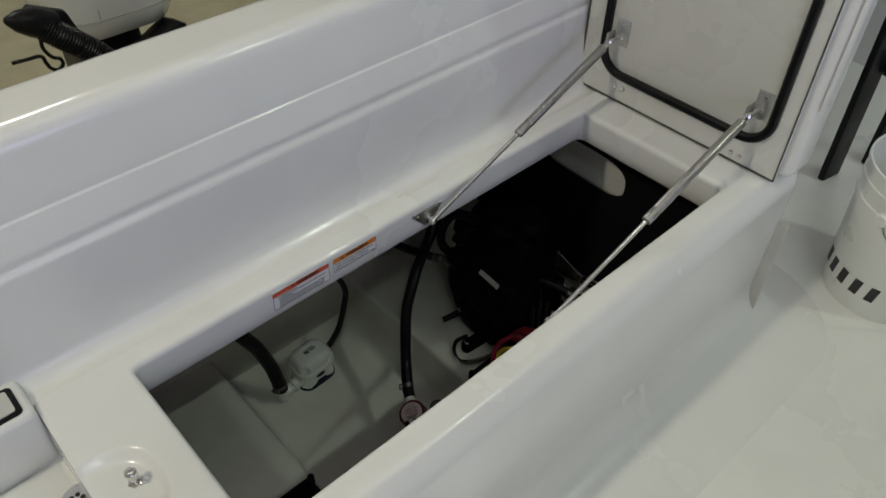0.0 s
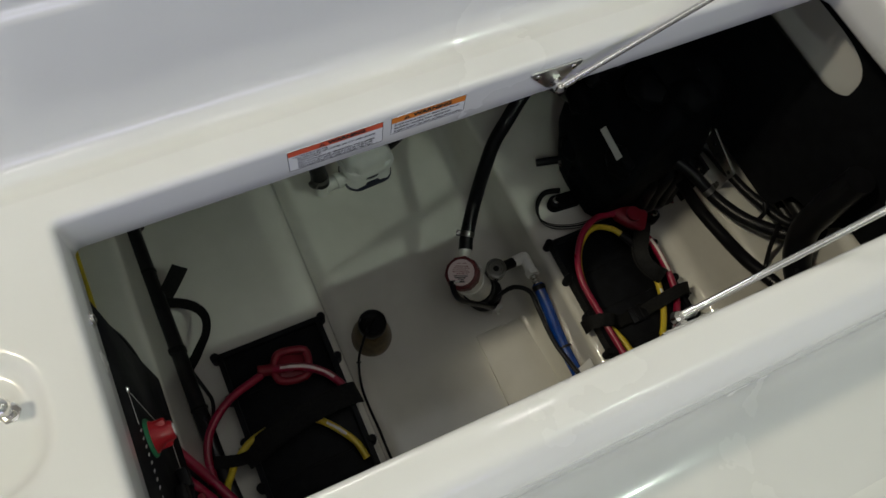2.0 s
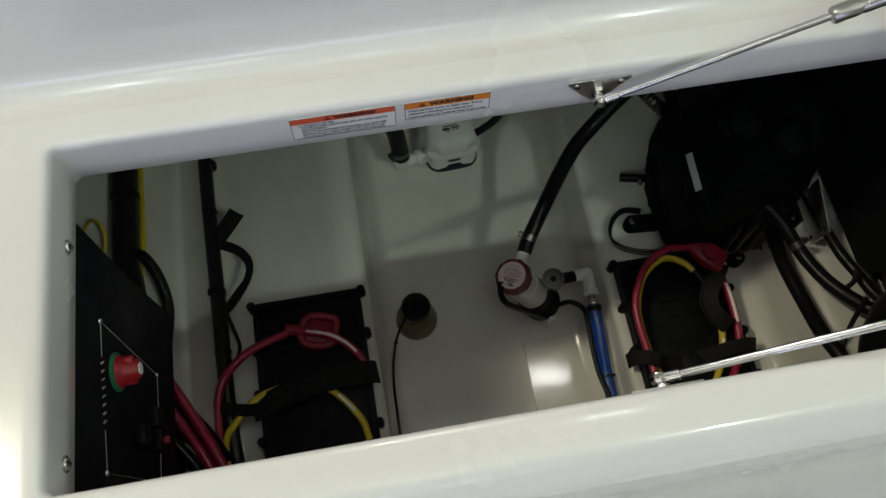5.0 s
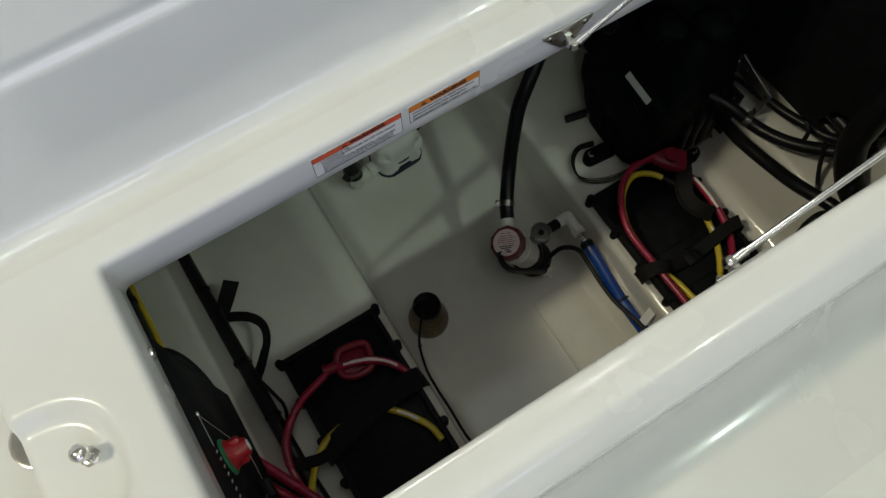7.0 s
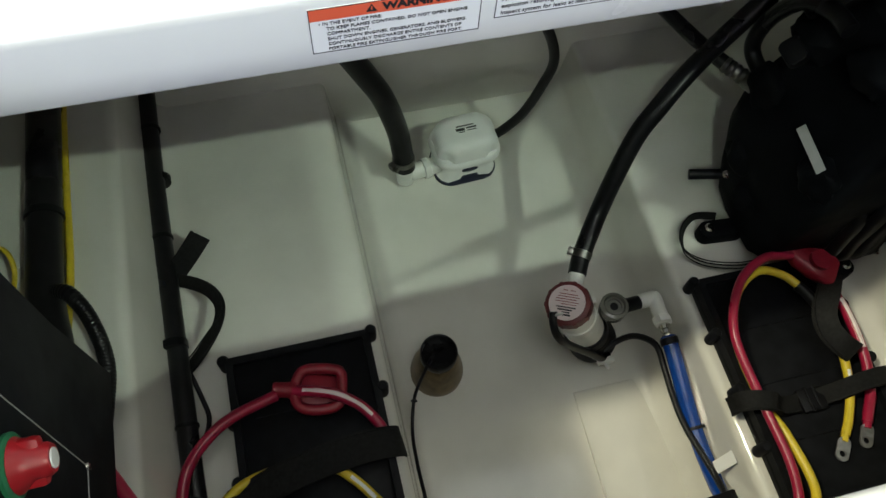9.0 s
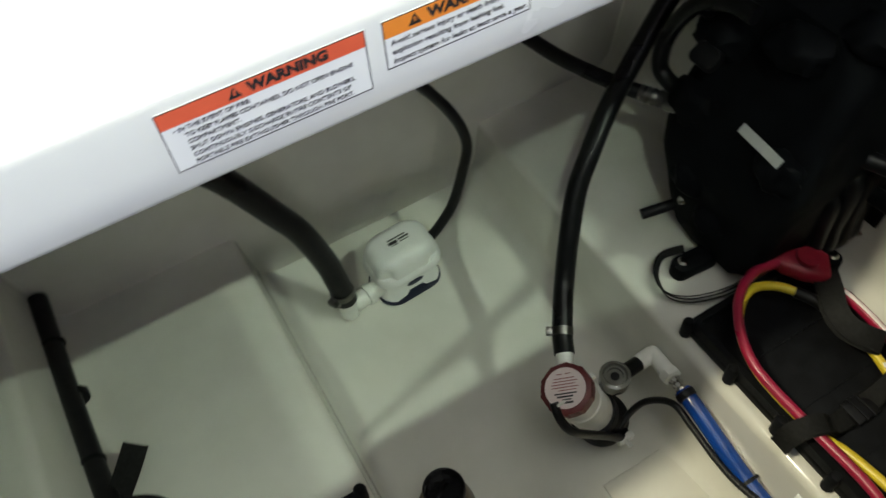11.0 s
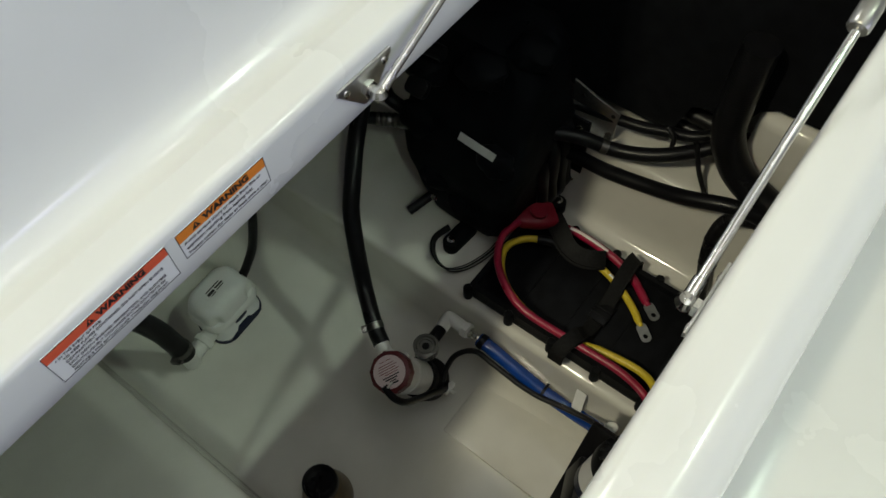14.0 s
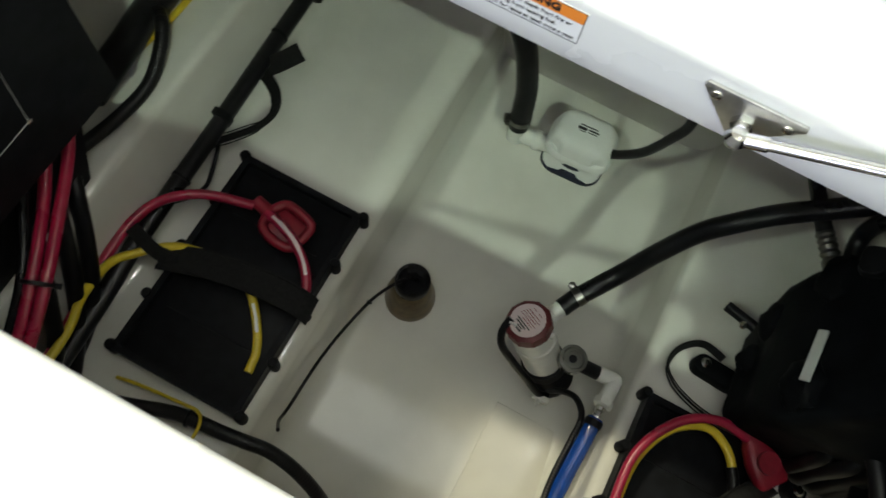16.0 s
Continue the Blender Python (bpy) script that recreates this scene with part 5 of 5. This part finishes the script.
    part("fitting", lathe([(0, 0), (0.012, 0), (0.013, 0.004), (0.011, 0.008), (0.013, 0.012), (0.011, 0.016), (0.013, 0.020), (0.011, 0.026), (0.0135, 0.031), (0.011, 0.036), (0.014, 0.041), (0.014, 0.055), (0, 0.055)], frame_of((0.860, 0.264, -0.440), (0.892, 0.214, -0.442)), 20), "clamp", t, "steel crimp fitting")
    part("side_plate", prism([(-0.020, -0.088), (0.024, -0.088), (0.024, 0.088), (-0.020, 0.088)], plate_at((1.0595, -0.016, -0.520), (0, 1, 0), (0, 0, 1)), 0.006, 0.001), "black", t, "black side plate")
    for z in (-0.450, -0.590):
        part("bolt", lathe([(0.0065, 0), (0.0065, 0.003), (0.004, 0.0055), (0, 0.006)], frame_of((1.0535, -0.020, z), (0.9, -0.020, z)), 12), "chrome", t)
    for k, (x, y, h) in enumerate(((0.975, -0.004, 0.13), (0.997, -0.010, 0.16), (1.020, -0.012, 0.19), (1.042, -0.010, 0.17))):      # the upright folds beside the plate
        part("rib", sweep(spline([(x, y + 0.014, -0.628), (x - 0.003, y - 0.004, -0.590), (x + 0.002 * (-1) ** k, y, -0.55), (x, y + 0.003, -0.628 + h), (x + 0.004, y + 0.022, -0.612 + h)], 0.012), lambda i, run: [(0.0075 * math.cos(q), 0.0105 * math.sin(q)) for q in np.linspace(0, 2 * math.pi, 10, endpoint=False)]), "black", t, "upright black fold")
    for y0, dz in ((0.19, 0.0), (0.235, 0.035)):
        part("lug", prism(round_rect(-0.020, 0.020, -0.015, 0.015, 0.009), plate_at((0.892 + dz, y0, -0.345 + dz), (0, 1, 0), (0.75, 0, 0.66)), 0.014, 0.003), "black", t, "raised black lug")
    part("knob", lathe([(0.006, 0), (0.004, 0.004), (0, 0.005)], frame_of((0.826, 0.118, -0.508), (0.7, 0.08, -0.42)), 12), "chrome", t)


power_unit()
br = thing("mounting_bracket", "drilled aluminium mounting bracket behind the hoses", "bracket")
part("plate", prism([(0.02, -0.385), (-0.070, -0.415), (-0.066, -0.484), (0.02, -0.484)], plate_at((1.088, 0, 0), (0, 1, 0), (0, 0, 1)), 0.004, 0.0006), "brushed", br)
for y, z in ((-0.060, -0.424), (-0.056, -0.472), (0.0, -0.41)):
    part("hole", lathe([(0, 0), (0.0042, 0), (0.0042, 0.0006), (0, 0.0006)], frame_of((1.0836, y, z), (1, y, z)), 12), "ink", br)


# ---- switch panel ----
def switch_panel():
    t = thing("switch_panel", "black battery switch panel with a red knob", "switch panel")
    pm = plate_at((-0.004, 0, 0), (0, -1, 0), (0, 0, 1))
    part("plate", prism([(0.050, -0.004), (0.341, -0.004), (0.341, -0.30), (0.30, -0.345), (0.053, -0.349), (0.058, -0.20)], plate_at((-0.0125, 0, 0), (0, -1, 0), (0, 0, 1)), 0.008, 0.0015), "panel", t)
    ink = []
    for (a, b), (c, d) in (((0.149, -0.072), (0.167, -0.265)), ((0.149, -0.072), (0.190, -0.0755)), ((0.272, -0.0835), (0.318, -0.088)), ((0.167, -0.265), (0.31, -0.268)), ((0.318, -0.088), (0.31, -0.268))):
        n = Vector((-(d - b), c - a)).normalized() * 0.00016
        ink.append(prism([(a - n.x, b - n.y), (c - n.x, d - n.y), (c + n.x, d + n.y), (a + n.x, b + n.y)], plate_at((-0.0030, 0, 0), (0, -1, 0), (0, 0, 1)), 0.0009))
    part("outline", join(*ink), "silver", t, "thin pale outline", False)
    for y, z in ((-0.149, -0.072), (-0.167, -0.265), (-0.318, -0.088)):
        part("screw", lathe([(0.004, 0), (0.0035, 0.002), (0, 0.003)], frame_of((-0.003, y, z), (1, y, z)), 12), "chrome", t)
    for k in range(8):
        u, v = 0.194 + 0.0094 * k, -0.0800 - 0.0009 * k
        part("brand_mark", prism([(u, v), (u + 0.0022, v), (u + 0.0060, v + 0.0072), (u + 0.0038, v + 0.0072)], plate_at((-0.0028, 0, 0), (0, -1, 0), (0, 0, 1)), 0.001), "silver", t, "plain pale bar", False)
    km = frame_of((-0.004, -0.197, -0.122), (1, -0.197, -0.122))
    part("dial", lathe([(0.017, 0), (0.0235, 0), (0.0235, 0.003), (0.0215, 0.0045), (0.017, 0.0045)], km, 36), "green", t, "green dial ring")
    knob = part("knob", lathe([(0.0195, 0.001), (0.0200, 0.005), (0.0165, 0.010), (0.0125, 0.016), (0.0118, 0.025), (0.0100, 0.028), (0, 0.028)], km, 30), "redpaint", t, "red switch knob")
    part("grip", box(-0.0178, 0.0178, -0.0058, 0.0058, 0.005, 0.023, 0.004, m=km @ Matrix.Rotation(0.6, 4, "Z")), "redpaint", knob)
    part("knob_cap", lathe([(0.0078, 0.0275), (0.0070, 0.0290), (0, 0.0294)], km, 24), "paper", knob, "white knob cap")
    for y, z in ((-0.232, -0.235), (-0.262, -0.185), (-0.262, -0.245)):
        part("breaker", box(-0.004, 0.010, y - 0.013, y + 0.013, z - 0.012, z + 0.012, 0.002), "black", t, "black breaker")
    part("toggle", box(0.008, 0.018, -0.266, -0.256, -0.250, -0.240, 0.002), "redboot", t, "small red toggle")


switch_panel()

# ---- cockpit: bucket, stand ----
bk = thing("bucket", "white plastic bucket with dark lettering marks on the floor", "bucket")
BX, BY = 1.565, -0.615
bmx = Matrix.Translation((BX, BY, SOLE))
part("pail", lathe([(0, 0.0), (0.128, 0.0), (0.131, 0.006), (0.143, 0.27), (0.147, 0.272), (0.147, 0.284), (0.144, 0.286), (0.145, 0.315), (0.149, 0.317), (0.149, 0.329), (0.146, 0.331), (0.147, 0.358), (0.151, 0.360), (0.151, 0.37), (0.146, 0.37), (0.127, 0.006), (0, 0.006)], bmx, 64), "bucket", bk)
for k in range(5):
    q = radians(120 + 17 * k)
    r = 0.1345
    mm = bmx @ Matrix.Rotation(q, 4, "Z") @ Matrix.Translation((r, 0, 0.078)) @ Matrix.Rotation(radians(2.6), 4, "Y")
    part("mark", prism([(-0.013, -0.022), (0.007, -0.022), (0.013, 0.022), (-0.007, 0.022)], mm @ plate_at((0.0006, 0, 0), (0, 1, 0), (0, 0, 1)), 0.0016), "ink", bk, "plain dark bar", False)
part("ear", rod((BX - 0.150, BY + 0.03, SOLE + 0.295), (BX - 0.172, BY + 0.034, SOLE + 0.295), 0.016, 20, 0.004), "bucket", bk, "white handle ear")
part("handle", tube([(BX - 0.165, BY + 0.033, SOLE + 0.295), (BX - 0.175, BY + 0.0, SOLE + 0.26), (BX - 0.16, BY - 0.09, SOLE + 0.215), (BX - 0.08, BY - 0.17, SOLE + 0.195)], 0.0022), "grey", bk, "wire handle")

ps = thing("seat_stand", "black folding stand with stainless fittings", "stand")
part("leg", box(-0.035, 0.035, -0.010, 0.010, 0.0, 0.95, 0.003, m=pose(1.90, -0.312, SOLE + 0.001, 0, -2, -12)), "black", ps, "black upright")
part("leg", box(-0.026, 0.026, -0.010, 0.010, 0.0, 0.90, 0.003, m=pose(2.06, -0.36, SOLE + 0.001, 0, 0, -12)), "black", ps, "black upright")
part("bar", rod((1.90, -0.345, SOLE + 0.37), (2.16, -0.40, SOLE + 0.38), 0.016, 20, 0.002), "chrome", ps, "stainless bar")
part("collar", rod((1.905, -0.33, SOLE + 0.37), (1.930, -0.352, SOLE + 0.371), 0.030, 24, 0.004), "chrome", ps)


# ---- beyond the gunwale: the outboard ----
def outboard():
    t = thing("outboard_motor", "white outboard motor with black rigging hose", "outboard motor")
    bm = bmesh.new()
    rings = []
    for z, a, b in ((-0.20, 0.07, 0.12), (-0.192, 0.12, 0.18), (-0.165, 0.175, 0.24), (-0.105, 0.205, 0.27), (-0.09, 0.208, 0.273), (0.02, 0.225, 0.29), (0.20, 0.23, 0.30), (0.36, 0.20, 0.26), (0.42, 0.11, 0.15)):
        rings.append([bm.verts.new((x + 0.650, y + 1.72, z - 0.015)) for x, y in round_rect(-a, a, -b, b, min(a, b) * 0.6, 8)])
    for p, q in zip(rings, rings[1:]):
        for k in range(len(p)):
            bm.faces.new((p[k], p[(k + 1) % len(p)], q[(k + 1) % len(p)], q[k]))
    bm.faces.new(rings[0]), bm.faces.new(rings[-1])
    part("cowl", bm, "cowl", t)
    part("seam", prism(round_rect(-0.2095, 0.2095, -0.2745, 0.2745, 0.125, 8), Matrix.Translation((0.650, 1.72, -0.105)), 0.005), "silver", t, "thin cowl seam")
    part("seam", box(0.560, 0.563, 1.4415, 1.449, -0.10, 0.13), "silver", t, "thin cowl seam")
    part("shroud", box(0.52, 0.72, 1.56, 1.86, -0.60, -0.195, 0.03, 3), "black", t, "dark lower shroud")
    part("leg", box(0.56, 0.68, 1.62, 1.82, -1.40, -0.55, 0.03, 3), "cowl", t)
    part("gearcase", lathe([(0, 0), (0.03, 0.02), (0.055, 0.10), (0.058, 0.28), (0.04, 0.40), (0, 0.42)], frame_of((0.62, 1.50, -1.40), (0.62, 1.92, -1.40)), 24), "cowl", t)
    part("skeg", prism([(1.60, -1.42), (1.86, -1.42), (1.84, -1.599), (1.74, -1.599)], plate_at((0.626, 0, 0), (0, 1, 0), (0, 0, 1)), 0.012, 0.002), "cowl", t)
    part("drain", rod((0.545, 1.49, -0.165), (0.552, 1.484, -0.167), 0.008, 14, 0.002), "chrome", t, "small bright drain")
    part("hose_boot", lathe([(0, 0), (0.010, 0.006), (0.028, 0.035), (0.040, 0.075), (0.040, 0.10), (0.034, 0.14), (0, 0.145)], frame_of((0.262, 1.245, 0.072), (0.385, 1.275, 0.012)), 24), "black", t, "black hose boot")
    part("boot_skirt", prism([(-0.02, -0.02), (0.13, -0.045), (0.16, -0.02), (0.10, 0.035), (0.0, 0.03)], plate_at((0.33, 1.29, 0.04), (0.85, 0.1, -0.5), (0.5, 0, 0.86)), 0.03, 0.006), "black", t, "black rubber skirt")
    part("rigging_hose", ribbed([(0.345, 1.262, 0.028), (0.385, 1.255, -0.015), (0.425, 1.25, -0.055), (0.47, 1.235, -0.105), (0.51, 1.20, -0.18), (0.54, 1.08, -0.32), (0.56, 0.90, -0.48), (0.56, 0.70, -0.62)], 0.038, 0.0085, 0.004, 18), "rubber", t, "black corrugated rigging hose")
    part("cable", tube([(0.243, 1.25, -0.045), (0.28, 1.25, -0.048), (0.318, 1.25, -0.052), (0.324, 1.25, -0.072), (0.332, 1.25, -0.094), (0.350, 1.25, -0.104), (0.366, 1.25, -0.092), (0.362, 1.25, -0.074), (0.345, 1.25, -0.064), (0.330, 1.25, -0.030), (0.338, 1.255, 0.005)], 0.0052), "rubber", t, "thin black cable loop")
    part("skid", prism([(0.0, -0.03), (0.10, -0.03), (0.21, 0.0), (0.22, 0.035), (0.18, 0.055), (0.10, 0.02), (0.0, 0.01)], plate_at((0.600, 1.42, -0.225), (1, 0, 0), (0, 0.2, 1)), 0.10, 0.006), "black", t, "dark bracket")


outboard()

# ---- shed lamps and added fill lights ----
# The two added fill lights get unseen housings like the lamps.
for lx, ly, lw, sx, sy, hue in LAMPS_AND_FILL:
    t = thing("lamp_and_fill_housing", "white housing under the shed ceiling, two of them for added fill lights", "lamp", "shed lamps")
    part("housing", box(lx - sx / 2 - 0.03, lx + sx / 2 + 0.03, ly - sy / 2 - 0.03, ly + sy / 2 + 0.03, CEIL - 0.20, CEIL - 0.02, 0.01), "wallpaint", t)
